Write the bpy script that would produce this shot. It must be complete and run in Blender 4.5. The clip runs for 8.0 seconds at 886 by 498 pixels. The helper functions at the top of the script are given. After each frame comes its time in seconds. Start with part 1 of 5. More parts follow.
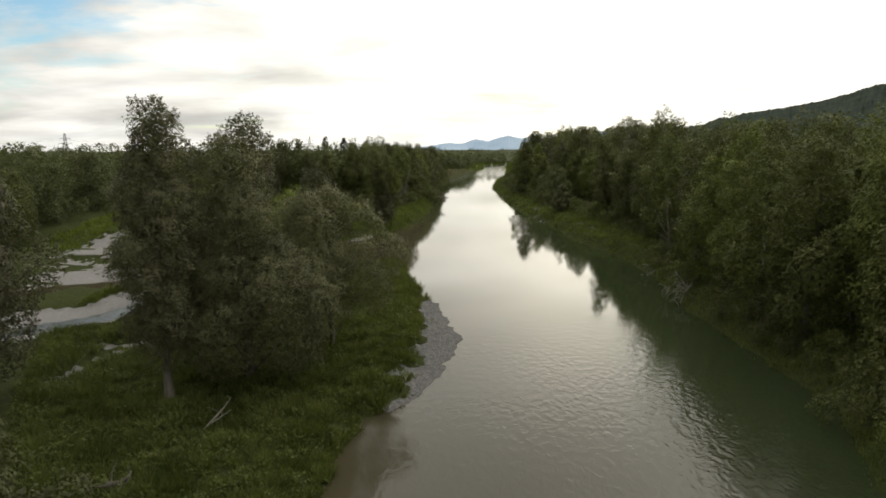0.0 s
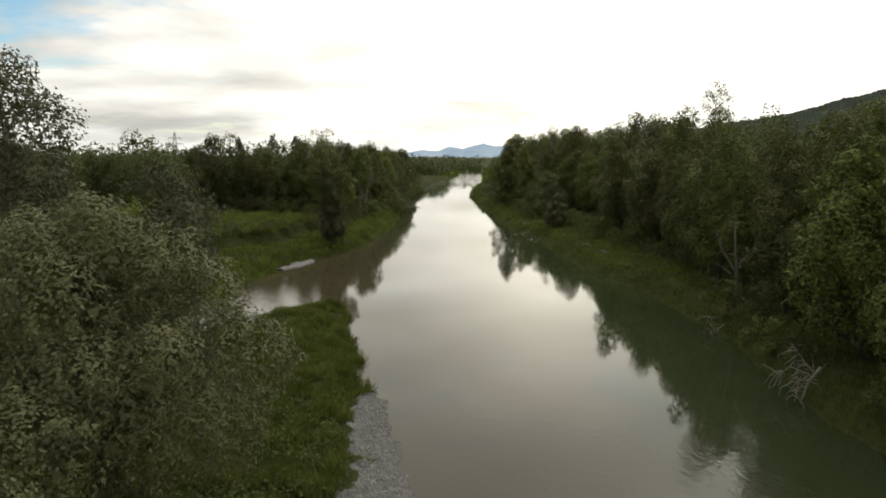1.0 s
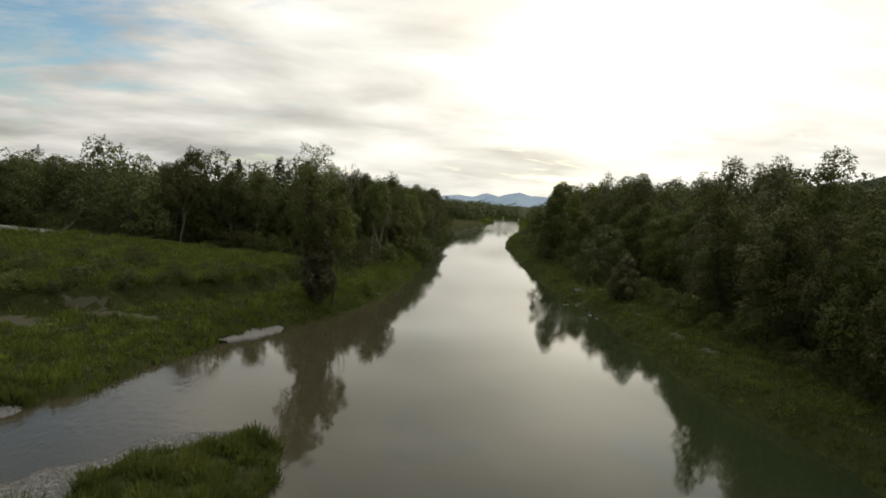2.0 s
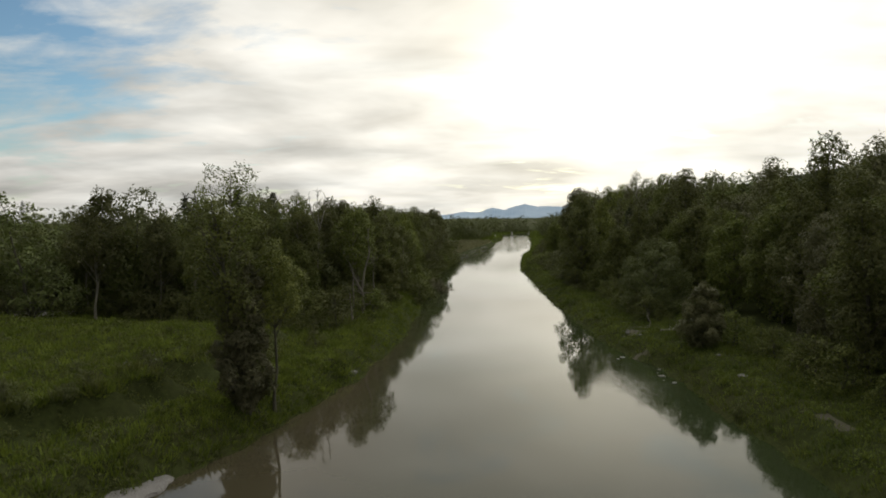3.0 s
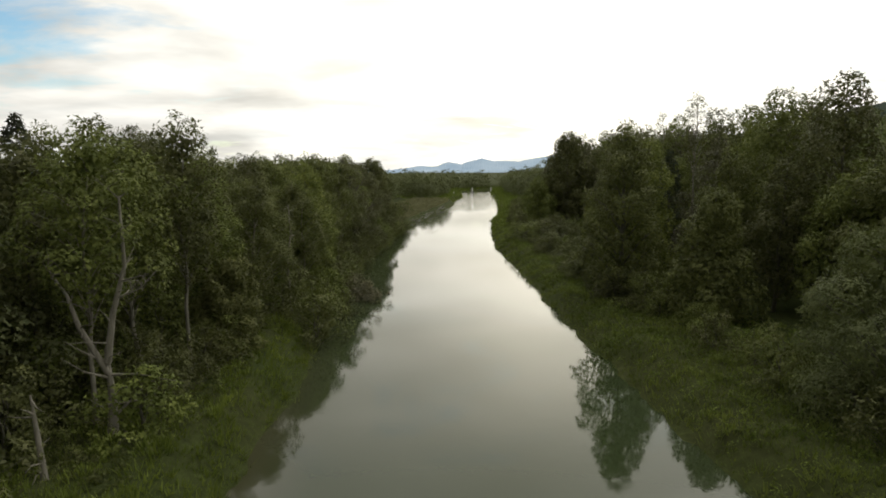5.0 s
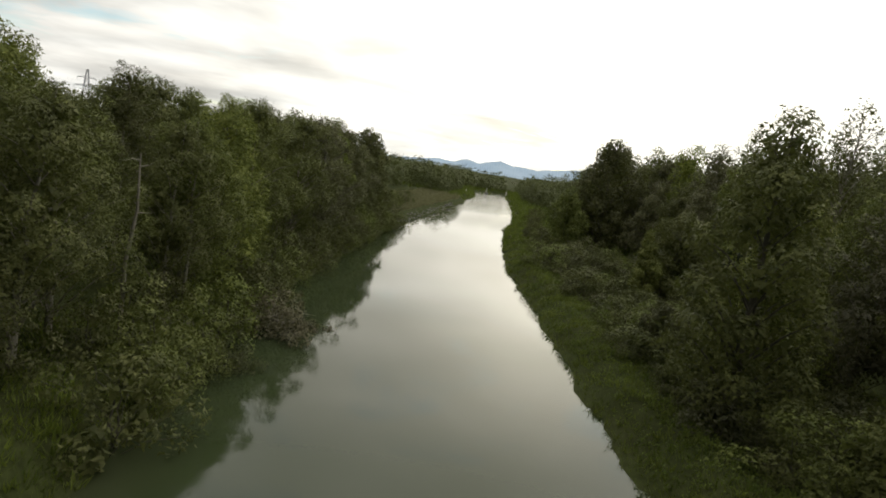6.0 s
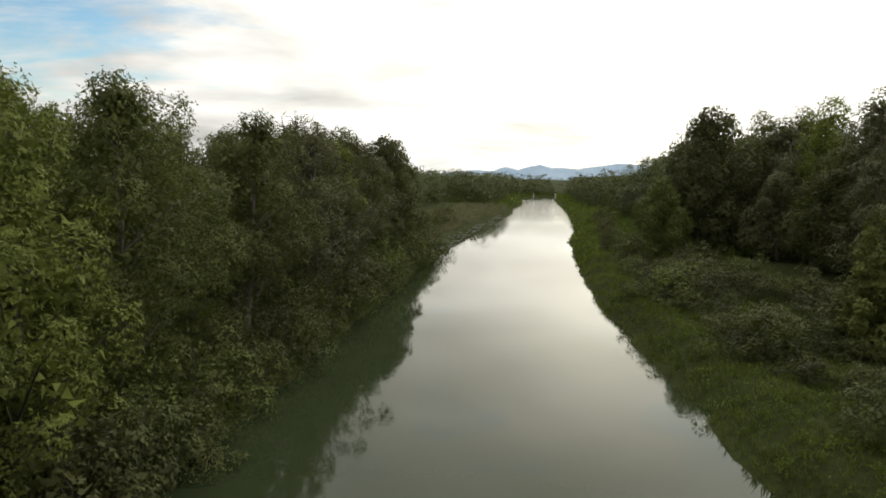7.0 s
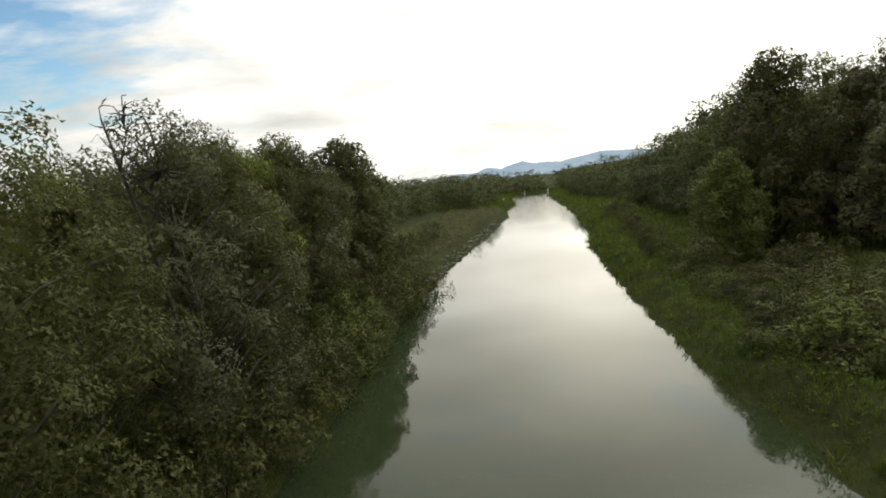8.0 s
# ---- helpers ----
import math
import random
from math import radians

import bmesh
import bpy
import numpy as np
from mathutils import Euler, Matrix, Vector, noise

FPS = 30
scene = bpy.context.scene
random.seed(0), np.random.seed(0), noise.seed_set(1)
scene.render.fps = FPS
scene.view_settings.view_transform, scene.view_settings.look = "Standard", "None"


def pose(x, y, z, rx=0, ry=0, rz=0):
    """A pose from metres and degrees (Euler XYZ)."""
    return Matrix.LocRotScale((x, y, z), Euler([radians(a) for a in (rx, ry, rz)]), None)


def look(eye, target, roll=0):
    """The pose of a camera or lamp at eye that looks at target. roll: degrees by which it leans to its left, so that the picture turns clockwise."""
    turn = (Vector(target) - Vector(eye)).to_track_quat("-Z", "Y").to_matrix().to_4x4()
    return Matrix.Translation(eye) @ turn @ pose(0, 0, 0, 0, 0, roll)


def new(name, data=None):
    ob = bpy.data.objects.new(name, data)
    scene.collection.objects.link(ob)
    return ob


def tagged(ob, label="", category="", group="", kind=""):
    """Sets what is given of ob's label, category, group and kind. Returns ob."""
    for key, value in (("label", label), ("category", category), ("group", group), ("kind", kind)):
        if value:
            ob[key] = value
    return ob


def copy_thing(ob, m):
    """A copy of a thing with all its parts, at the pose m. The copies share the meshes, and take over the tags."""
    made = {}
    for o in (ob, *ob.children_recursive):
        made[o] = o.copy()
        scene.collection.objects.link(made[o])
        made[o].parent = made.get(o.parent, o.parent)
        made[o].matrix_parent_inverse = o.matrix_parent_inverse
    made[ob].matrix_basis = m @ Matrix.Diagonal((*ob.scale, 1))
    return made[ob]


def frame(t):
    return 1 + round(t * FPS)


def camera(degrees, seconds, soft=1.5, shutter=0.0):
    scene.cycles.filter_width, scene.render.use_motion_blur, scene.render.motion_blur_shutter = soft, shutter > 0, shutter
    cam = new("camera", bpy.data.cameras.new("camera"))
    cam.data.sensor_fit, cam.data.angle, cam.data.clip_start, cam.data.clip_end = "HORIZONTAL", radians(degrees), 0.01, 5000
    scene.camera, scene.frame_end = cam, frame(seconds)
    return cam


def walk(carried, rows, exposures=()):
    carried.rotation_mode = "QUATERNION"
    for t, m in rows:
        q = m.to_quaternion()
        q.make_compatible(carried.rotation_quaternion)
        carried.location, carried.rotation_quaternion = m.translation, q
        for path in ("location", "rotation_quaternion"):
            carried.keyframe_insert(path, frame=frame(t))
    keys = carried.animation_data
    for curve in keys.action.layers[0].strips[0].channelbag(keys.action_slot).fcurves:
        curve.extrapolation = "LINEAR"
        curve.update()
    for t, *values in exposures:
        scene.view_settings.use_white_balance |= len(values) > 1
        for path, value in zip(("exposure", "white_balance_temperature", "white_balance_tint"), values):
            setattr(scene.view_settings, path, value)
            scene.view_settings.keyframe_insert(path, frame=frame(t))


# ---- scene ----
cam = camera(70.3, 8.0, 1.8)
PATH = [
    (0, (0.202, 2.248, 14.639), (0.199, 4.222, 14.323), -0.4),
    (0.2, (0.406, 7.341, 14.319), (0.405, 9.318, 14.012), -1.7),
    (0.5, (0.691, 15.174, 13.95), (0.711, 17.152, 13.657), -3.0),
    (0.8, (1.043, 22.86, 13.572), (1.098, 24.838, 13.278), -1.8),
    (1, (1.328, 27.806, 13.279), (1.407, 29.782, 12.986), 0.3),
    (1.2, (1.641, 32.619, 12.964), (1.713, 34.595, 12.663), 3.0),
    (1.5, (2.083, 39.76, 12.524), (2.147, 41.742, 12.267), 7.7),
    (1.8, (2.326, 47.237, 12.312), (2.327, 49.227, 12.114), 6.5),
    (2, (2.246, 52.761, 12.448), (2.224, 54.755, 12.29), 4.6),
    (2.2, (2.482, 57.555, 12.281), (2.429, 59.549, 12.134), 0.3),
    (3.3, (3.137, 83.205, 13.633), (3.08, 85.202, 13.542), -1.6),
    (3.5, (3.128, 88.414, 13.715), (3.091, 90.407, 13.563), -5.3),
    (3.8, (3.179, 95.851, 13.94), (3.197, 97.843, 13.764), -5.2),
    (4, (3.29, 100.856, 13.901), (3.319, 102.841, 13.655), -2.2),
    (4.2, (3.456, 105.844, 13.757), (3.501, 107.825, 13.491), -1.9),
    (4.5, (3.797, 113.188, 13.438), (3.862, 115.17, 13.176), -4.0),
    (4.8, (4.233, 120.225, 13.118), (4.328, 122.207, 12.868), -0.0),
    (5, (4.566, 124.667, 12.974), (4.649, 126.65, 12.729), -0.3),
    (5.2, (4.969, 129.22, 12.613), (5.052, 131.204, 12.371), 0.8),
    (6.3, (6.675, 158.586, 11.836), (6.713, 160.567, 11.566), 12.0),
    (6.5, (6.536, 163.794, 11.654), (6.529, 165.777, 11.389), 12.0),
    (6.8, (6.484, 170.843, 11.259), (6.421, 172.824, 10.991), 5.7),
    (7, (6.345, 175.681, 11.155), (6.261, 177.665, 10.92), 2.1),
    (7.2, (6.161, 180.509, 11.133), (6.073, 182.496, 10.926), 2.5),
    (7.5, (5.876, 187.506, 11.171), (5.787, 189.494, 10.971), 0.8),
    (7.8, (5.678, 193.898, 11.179), (5.633, 195.885, 10.957), 0.0),
    (8, (5.65, 197.651, 11.104), (5.591, 199.639, 10.89), -4.7),
]
walk(cam, [(t, look(eye, target, roll)) for t, eye, target, roll in PATH], [(0, 0.25, 6800, 10), (1.0, 0.2, 6800, 10), (2.0, -0.2, 6800, 10), (3.5, -0.2, 6800, 10), (4.5, 0.2, 6800, 10), (6.5, 0.2, 6750, 10), (8.0, 0.22, 6650, 10)])

# ---- sky, sun ----
SUN_AZ, SUN_EL = 12.0, 14.0
world = bpy.data.worlds.new("evening_sky")
scene.world = world
world.use_nodes = True
wn, wl = world.node_tree.nodes, world.node_tree.links
wn.clear()


def wnode(kind, **values):
    n = wn.new(kind)
    for key, value in values.items():
        n.inputs[int(key[1:])].default_value = value
    return n


def wmath(op, a, b=None, clamp=False):
    n = wn.new("ShaderNodeMath")
    n.operation, n.use_clamp = op, clamp
    for slot, v in ((0, a), (1, b)):
        if v is None:
            continue
        if isinstance(v, (int, float)):
            n.inputs[slot].default_value = v
        else:
            wl.new(v, n.inputs[slot])
    return n.outputs[0]


def wmix(fac, a, b, blend="MIX"):
    n = wn.new("ShaderNodeMix")
    n.data_type, n.blend_type = "RGBA", blend
    for slot, v in ((0, fac), (6, a), (7, b)):
        if isinstance(v, (int, float)):
            n.inputs[slot].default_value = v
        elif isinstance(v, tuple):
            n.inputs[slot].default_value = (*v, 1)
        else:
            wl.new(v, n.inputs[slot])
    return n.outputs[2]


coord = wn.new("ShaderNodeTexCoord").outputs["Generated"]
split = wn.new("ShaderNodeSeparateXYZ")
wl.new(coord, split.inputs[0])
dx, dy, dz = split.outputs
lift = wmath("ADD", wmath("MAXIMUM", dz, 0.0), 0.18)
flat = wn.new("ShaderNodeCombineXYZ")
wl.new(wmath("DIVIDE", dx, lift), flat.inputs[0])
wl.new(wmath("MULTIPLY", wmath("DIVIDE", dy, lift), 1.0), flat.inputs[1])


def cloud_noise(sx, sy, turn, scale, detail, rough, shift):
    m = wn.new("ShaderNodeMapping")
    m.inputs["Scale"].default_value = (sx, sy, 1)
    m.inputs["Rotation"].default_value = (0, 0, radians(turn))
    m.inputs["Location"].default_value = (shift, shift * 0.7, 0)
    wl.new(flat.outputs[0], m.inputs[0])
    n = wn.new("ShaderNodeTexNoise")
    n.inputs["Scale"].default_value, n.inputs["Detail"].default_value = scale, detail
    n.inputs["Roughness"].default_value, n.inputs["Distortion"].default_value = rough, 0.4
    wl.new(m.outputs[0], n.inputs["Vector"])
    return n.outputs[0]


sun_dir = Vector((math.sin(radians(SUN_AZ)) * math.cos(radians(SUN_EL)), math.cos(radians(SUN_AZ)) * math.cos(radians(SUN_EL)), math.sin(radians(SUN_EL))))
dot = wn.new("ShaderNodeVectorMath")
dot.operation = "DOT_PRODUCT"
wl.new(coord, dot.inputs[0])
dot.inputs[1].default_value = sun_dir
near_sun = wmath("MAXIMUM", dot.outputs["Value"], 0.0)
forward = wmath("POWER", wmath("MULTIPLY", wmath("ADD", dot.outputs["Value"], 1.0), 0.5), 4.0)
halo = wmath("POWER", near_sun, 9.0)
core = wmath("POWER", near_sun, 90.0)
sky = wn.new("ShaderNodeTexSky")
sky.sky_type, sky.sun_disc = "NISHITA", False
sky.sun_elevation, sky.sun_rotation = radians(SUN_EL), radians(SUN_AZ)
sky.air_density, sky.dust_density = 1.0, 0.6
blue = wmix(1.0, sky.outputs[0], (0.072, 0.098, 0.118), "MULTIPLY")
broad = cloud_noise(0.7, 0.8, 24, 1.3, 5, 0.5, 2.3)
wisp = cloud_noise(0.6, 1.1, -28, 3.0, 6, 0.6, 7.7)
streak = cloud_noise(0.5, 1.15, 10, 1.4, 5, 0.5, 5.1)
# a clear gap in the veil, away from the sun
gap = wn.new("ShaderNodeVectorMath")
gap.operation = "DOT_PRODUCT"
wl.new(coord, gap.inputs[0])
gap.inputs[1].default_value = Vector((math.sin(radians(-37)) * math.cos(radians(19)), math.cos(radians(-37)) * math.cos(radians(19)), math.sin(radians(19))))
clear = wmath("MULTIPLY", wmath("SUBTRACT", gap.outputs["Value"], 0.974), 40.0)
cover = wmath("SUBTRACT", wmath("ADD", 0.62, wmath("MULTIPLY", wmath("SUBTRACT", broad, 0.5), 1.6)), wmath("MAXIMUM", wmath("MINIMUM", clear, 1.4), -0.6))
cover = wmath("ADD", cover, wmath("MULTIPLY", wmath("SUBTRACT", wisp, 0.47), 3.2), clamp=True)
tone = wmath("MULTIPLY", wmath("SUBTRACT", streak, 0.34), 3.4, clamp=True)
cloud = wmix(tone, (0.70, 0.72, 0.71), (0.95, 0.945, 0.905))
cloud = wmix(1.0, cloud, wmath("ADD", 0.80, wmath("MULTIPLY", forward, 0.36)), "MULTIPLY")
# thicker and thinner banks of the veil
bank = wmath("MULTIPLY", wmath("SUBTRACT", broad, 0.36), 3.2, clamp=True)
cloud = wmix(1.0, cloud, wmath("ADD", 0.72, wmath("MULTIPLY", bank, 0.42)), "MULTIPLY")
ahead_y = wmath("MAXIMUM", dy, 0.15)
low_sky = wn.new("ShaderNodeCombineXYZ")
wl.new(wmath("MULTIPLY", wmath("DIVIDE", dx, ahead_y), 1.7), low_sky.inputs[0])
wl.new(wmath("MULTIPLY", wmath("ADD", wmath("DIVIDE", dz, ahead_y), wmath("MULTIPLY", wmath("DIVIDE", dx, ahead_y), 0.06)), 17.0), low_sky.inputs[1])
bars = wn.new("ShaderNodeTexNoise")
bars.inputs["Scale"].default_value, bars.inputs["Detail"].default_value, bars.inputs["Roughness"].default_value = 1.0, 5, 0.55
wl.new(low_sky.outputs[0], bars.inputs["Vector"])
bar = wmath("MULTIPLY", wmath("SUBTRACT", bars.outputs[0], 0.50), 5.0, clamp=True)
fade = wmath("MULTIPLY", wmath("SUBTRACT", 0.34, dz), 4.0, clamp=True)
cloud = wmix(1.0, cloud, wmath("SUBTRACT", 1.0, wmath("MULTIPLY", wmath("MULTIPLY", bar, fade), 0.24)), "MULTIPLY")
dapple = wmath("SUBTRACT", cloud_noise(0.8, 1.0, 35, 2.3, 3, 0.5, 11.3), 0.5)
cloud = wmix(1.0, cloud, wmath("ADD", 1.0, wmath("MULTIPLY", dapple, 0.75)), "MULTIPLY")
glow = wmix(1.0, cloud, wmix(halo, (0, 0, 0), (0.23, 0.205, 0.14)), "ADD")
glow = wmix(1.0, glow, wmix(core, (0, 0, 0), (0.6, 0.55, 0.42)), "ADD")
air = wmix(cover, blue, glow)
# the cloud sheet thickens upwards ahead; an unseen overhead glow added to light foliage
ahead = wmath("MULTIPLY", wmath("ADD", dy, 0.1), 1.6, clamp=True)
high = wmath("MULTIPLY", wmath("SUBTRACT", dz, 0.15), 3.8, clamp=True)
zenith = wmath("SUBTRACT", 1.0, wmath("MULTIPLY", wmath("MULTIPLY", ahead, high), 0.10))
above = wmath("ADD", wmath("MULTIPLY", dz, 0.86), wmath("ADD", wmath("MULTIPLY", dx, 0.32), wmath("MULTIPLY", dy, 0.26)))
zenith = wmath("ADD", zenith, wmath("MULTIPLY", wmath("POWER", wmath("MAXIMUM", above, 0.0), 3.0), 1.8))
air = wmix(1.0, air, zenith, "MULTIPLY")
# away from the evening sun the sky is dimmer
side_on = wmath("ADD", wmath("MULTIPLY", dy, 0.8), wmath("MULTIPLY", dx, 0.48))
dusk = wmath("ADD", 0.52, wmath("MULTIPLY", wmath("ADD", side_on, 0.5), 0.85, clamp=True))
air = wmix(1.0, air, wmath("MINIMUM", dusk, 1.0), "MULTIPLY")
back = wn.new("ShaderNodeBackground")
wl.new(air, back.inputs[0])
back.inputs[1].default_value = 1.0
wl.new(back.outputs[0], wn.new("ShaderNodeOutputWorld").inputs[0])

sun = new("sun", bpy.data.lights.new("sun", "SUN"))
sun.data.energy, sun.data.angle, sun.data.color = 0.4, radians(170), (1.0, 0.93, 0.82)
sun.matrix_world = look(sun_dir * 100, (0, 0, 0))


# ---- materials ----
class Nodes:
    """A small wrapper that wires a procedural material."""

    def __init__(self, name):
        self.mat = bpy.data.materials.new(name)
        self.mat.use_nodes = True
        self.t = self.mat.node_tree
        self.t.nodes.clear()
        self.out = self.t.nodes.new("ShaderNodeOutputMaterial")

    def put(self, socket, v):
        if isinstance(v, (int, float)):
            socket.default_value = v
        elif isinstance(v, tuple):
            socket.default_value = (*v, 1) if len(v) == 3 and socket.type == "RGBA" else v
        else:
            self.t.links.new(v, socket)

    def add(self, kind, out=0, **sockets):
        n = self.t.nodes.new(kind)
        for k, v in sockets.items():
            self.put(n.inputs[k.replace("_", " ")], v)
        return n.outputs[out]

    def math(self, op, a, b=0.0, clamp=False):
        n = self.t.nodes.new("ShaderNodeMath")
        n.operation, n.use_clamp = op, clamp
        self.put(n.inputs[0], a), self.put(n.inputs[1], b)
        return n.outputs[0]

    def noise(self, scale, detail=4, rough=0.55, stretch=None, place="Object", dist=0.0):
        v = self.t.nodes.new("ShaderNodeTexCoord").outputs[place] if place != "World" else self.t.nodes.new("ShaderNodeNewGeometry").outputs["Position"]
        if stretch:
            m = self.t.nodes.new("ShaderNodeMapping")
            m.inputs["Scale"].default_value = stretch
            self.t.links.new(v, m.inputs[0])
            v = m.outputs[0]
        n = self.t.nodes.new("ShaderNodeTexNoise")
        n.inputs["Scale"].default_value, n.inputs["Detail"].default_value = scale, detail
        n.inputs["Roughness"].default_value, n.inputs["Distortion"].default_value = rough, dist
        self.t.links.new(v, n.inputs["Vector"])
        return n.outputs[0]

    def ramp(self, fac, *stops):
        n = self.t.nodes.new("ShaderNodeValToRGB")
        while len(n.color_ramp.elements) < len(stops):
            n.color_ramp.elements.new(0.5)
        for e, (at, c) in zip(n.color_ramp.elements, stops):
            e.position, e.color = at, (*c, 1)
        self.put(n.inputs[0], fac)
        return n.outputs[0]

    def mix(self, fac, a, b, blend="MIX"):
        n = self.t.nodes.new("ShaderNodeMix")
        n.data_type, n.blend_type = "RGBA", blend
        for slot, v in ((0, fac), (6, a), (7, b)):
            self.put(n.inputs[slot], v)
        return n.outputs[2]

    def bump(self, height, strength, distance):
        return self.add("ShaderNodeBump", Height=height, Strength=strength, Distance=distance)

    def end(self, shader):
        self.t.links.new(shader, self.out.inputs[0])
        return self.mat


def leaf_material(name, dark, light, through_leaf=0.35, gloss=0.55, mottle=0.85, share=0.7):
    k = Nodes(name)
    per_leaf = k.t.nodes.new("ShaderNodeNewGeometry").outputs["Random Per Island"]
    per_tree = k.t.nodes.new("ShaderNodeObjectInfo").outputs["Random"]
    patch = k.math("ADD", k.math("MULTIPLY", k.math("SUBTRACT", k.noise(mottle, 3, place="Object"), 0.5), 2.0), 0.5, True)
    f = k.math("ADD", k.math("MULTIPLY", per_leaf, 1 - share), k.math("MULTIPLY", patch, share))
    c = k.ramp(f, (0.15, dark), (0.85, light))
    hsv = k.t.nodes.new("ShaderNodeHueSaturation")
    k.put(hsv.inputs["Hue"], k.math("ADD", k.math("MULTIPLY", per_tree, 0.03), 0.482))
    k.put(hsv.inputs["Saturation"], k.math("ADD", k.math("MULTIPLY", per_tree, 0.25), 0.82))
    k.put(hsv.inputs["Value"], k.math("ADD", k.math("MULTIPLY", per_tree, 0.7), 0.68))
    k.put(hsv.inputs["Color"], c)
    c = hsv.outputs[0]
    body = k.add("ShaderNodeBsdfPrincipled", Base_Color=c, Roughness=gloss, Specular_IOR_Level=0.09)
    thin = k.add("ShaderNodeBsdfTranslucent", Color=k.mix(0.5, c, (0.16, 0.2, 0.03)))
    return k.end(k.mixed(through_leaf, body, thin))


def mixed(self, fac, a, b):
    n = self.t.nodes.new("ShaderNodeMixShader")
    self.put(n.inputs[0], fac)
    self.t.links.new(a, n.inputs[1]), self.t.links.new(b, n.inputs[2])
    return n.outputs[0]


Nodes.mixed = mixed

LEAF_FOREST = leaf_material("forest_leaves", (0.046, 0.057, 0.018), (0.155, 0.168, 0.05), 0.2)
LEAF_WILLOW = leaf_material("willow_leaves", (0.054, 0.057, 0.028), (0.192, 0.190, 0.095), 0.18, 0.5)
# a brighter green that also puts sunlit foliage into some trees' leaf colour
LEAF_BRIGHT = leaf_material("young_leaves", (0.074, 0.092, 0.02), (0.215, 0.24, 0.056), 0.25)
LEAF_DARK = leaf_material("shade_leaves", (0.054, 0.066, 0.027), (0.14, 0.156, 0.062), 0.2)
LEAF_NEEDLE = leaf_material("spruce_needles", (0.020, 0.026, 0.015), (0.050, 0.062, 0.032), 0.1)
LEAF_SCRUB = leaf_material("scrub_leaves", (0.04, 0.046, 0.018), (0.12, 0.128, 0.054), 0.2, 0.6, 1.2)
LEAF_GRASS = leaf_material("grass_blades", (0.0399, 0.0603, 0.0102), (0.1768, 0.2091, 0.0408), 0.35, 0.55, 0.55, 0.65)
LEAF_REED = leaf_material("tall_bank_grass", (0.037, 0.0554, 0.0111), (0.1571, 0.1829, 0.0435), 0.35, 0.55, 0.4, 0.65)
LEAF_STRAW = leaf_material("straw_grass", (0.16, 0.156, 0.084), (0.32, 0.305, 0.178), 0.3)
LEAF_DRY = leaf_material("dry_twig_leaves", (0.092, 0.086, 0.044), (0.215, 0.196, 0.108), 0.2)


def bark_material(name, dark, light):
    k = Nodes(name)
    grain = k.noise(6, 6, 0.65, (1, 1, 0.18))
    moss = k.noise(0.9, 4)
    c = k.mix(k.math("MULTIPLY", moss, 0.5), k.ramp(grain, (0.3, dark), (0.75, light)), (0.06, 0.07, 0.035))
    return k.end(k.add("ShaderNodeBsdfPrincipled", Base_Color=c, Roughness=0.85, Normal=k.bump(grain, 0.7, 0.04)))


BARK = bark_material("bark", (0.035, 0.030, 0.022), (0.13, 0.115, 0.09))
BARK_PALE = bark_material("pale_bark", (0.12, 0.105, 0.08), (0.33, 0.30, 0.25))
DRIFT = bark_material("bleached_wood", (0.16, 0.145, 0.125), (0.44, 0.41, 0.36))

k = Nodes("meadow_soil")
patch, fine = k.noise(0.12, 5, place="World"), k.noise(2.5, 6, 0.7, place="World")
c = k.mix(patch, k.ramp(fine, (0.3, (0.020, 0.030, 0.008)), (0.75, (0.050, 0.072, 0.018))), k.ramp(fine, (0.3, (0.030, 0.029, 0.013)), (0.7, (0.062, 0.064, 0.024))))
GROUND = k.end(k.add("ShaderNodeBsdfPrincipled", Base_Color=c, Roughness=0.95, Specular_IOR_Level=0.05, Normal=k.bump(fine, 0.8, 0.15)))

k = Nodes("river_gravel")
cell = k.t.nodes.new("ShaderNodeTexVoronoi")
cell.inputs["Scale"].default_value = 22.0
k.t.links.new(k.t.nodes.new("ShaderNodeNewGeometry").outputs["Position"], cell.inputs["Vector"])
damp = k.noise(0.5, 4, place="World")
c = k.mix(k.math("MULTIPLY", damp, 0.6), k.ramp(cell.outputs["Color"], (0.2, (0.125, 0.12, 0.115)), (0.8, (0.27, 0.26, 0.25))), (0.145, 0.135, 0.12))
GRAVEL = k.end(k.add("ShaderNodeBsdfPrincipled", Base_Color=c, Roughness=0.85, Normal=k.bump(cell.outputs["Distance"], 0.6, 0.03)))

k = Nodes("sandy_soil")
grit = k.noise(9, 6, 0.7, place="World")
c = k.mix(k.noise(0.8, 4, place="World"), k.ramp(grit, (0.3, (0.055, 0.050, 0.038)), (0.75, (0.15, 0.138, 0.11))), (0.075, 0.075, 0.042))
SAND = k.end(k.add("ShaderNodeBsdfPrincipled", Base_Color=c, Roughness=0.95, Specular_IOR_Level=0.1, Normal=k.bump(grit, 0.7, 0.06)))

k = Nodes("stone")
c = k.ramp(k.noise(3, 5), (0.3, (0.095, 0.092, 0.086)), (0.7, (0.20, 0.194, 0.182)))
STONE = k.end(k.add("ShaderNodeBsdfPrincipled", Base_Color=c, Roughness=0.8))

k = Nodes("river_water")
where = k.t.nodes.new("ShaderNodeNewGeometry").outputs["Position"]


def riffle(x, y, reach):
    """A rougher patch of water over shallow stones."""
    d = k.t.nodes.new("ShaderNodeVectorMath")
    d.operation = "DISTANCE"
    k.put(d.inputs[0], where)
    d.inputs[1].default_value = (x, y, 0)
    return k.math("SUBTRACT", 1.0, k.math("DIVIDE", d.outputs["Value"], reach), True)


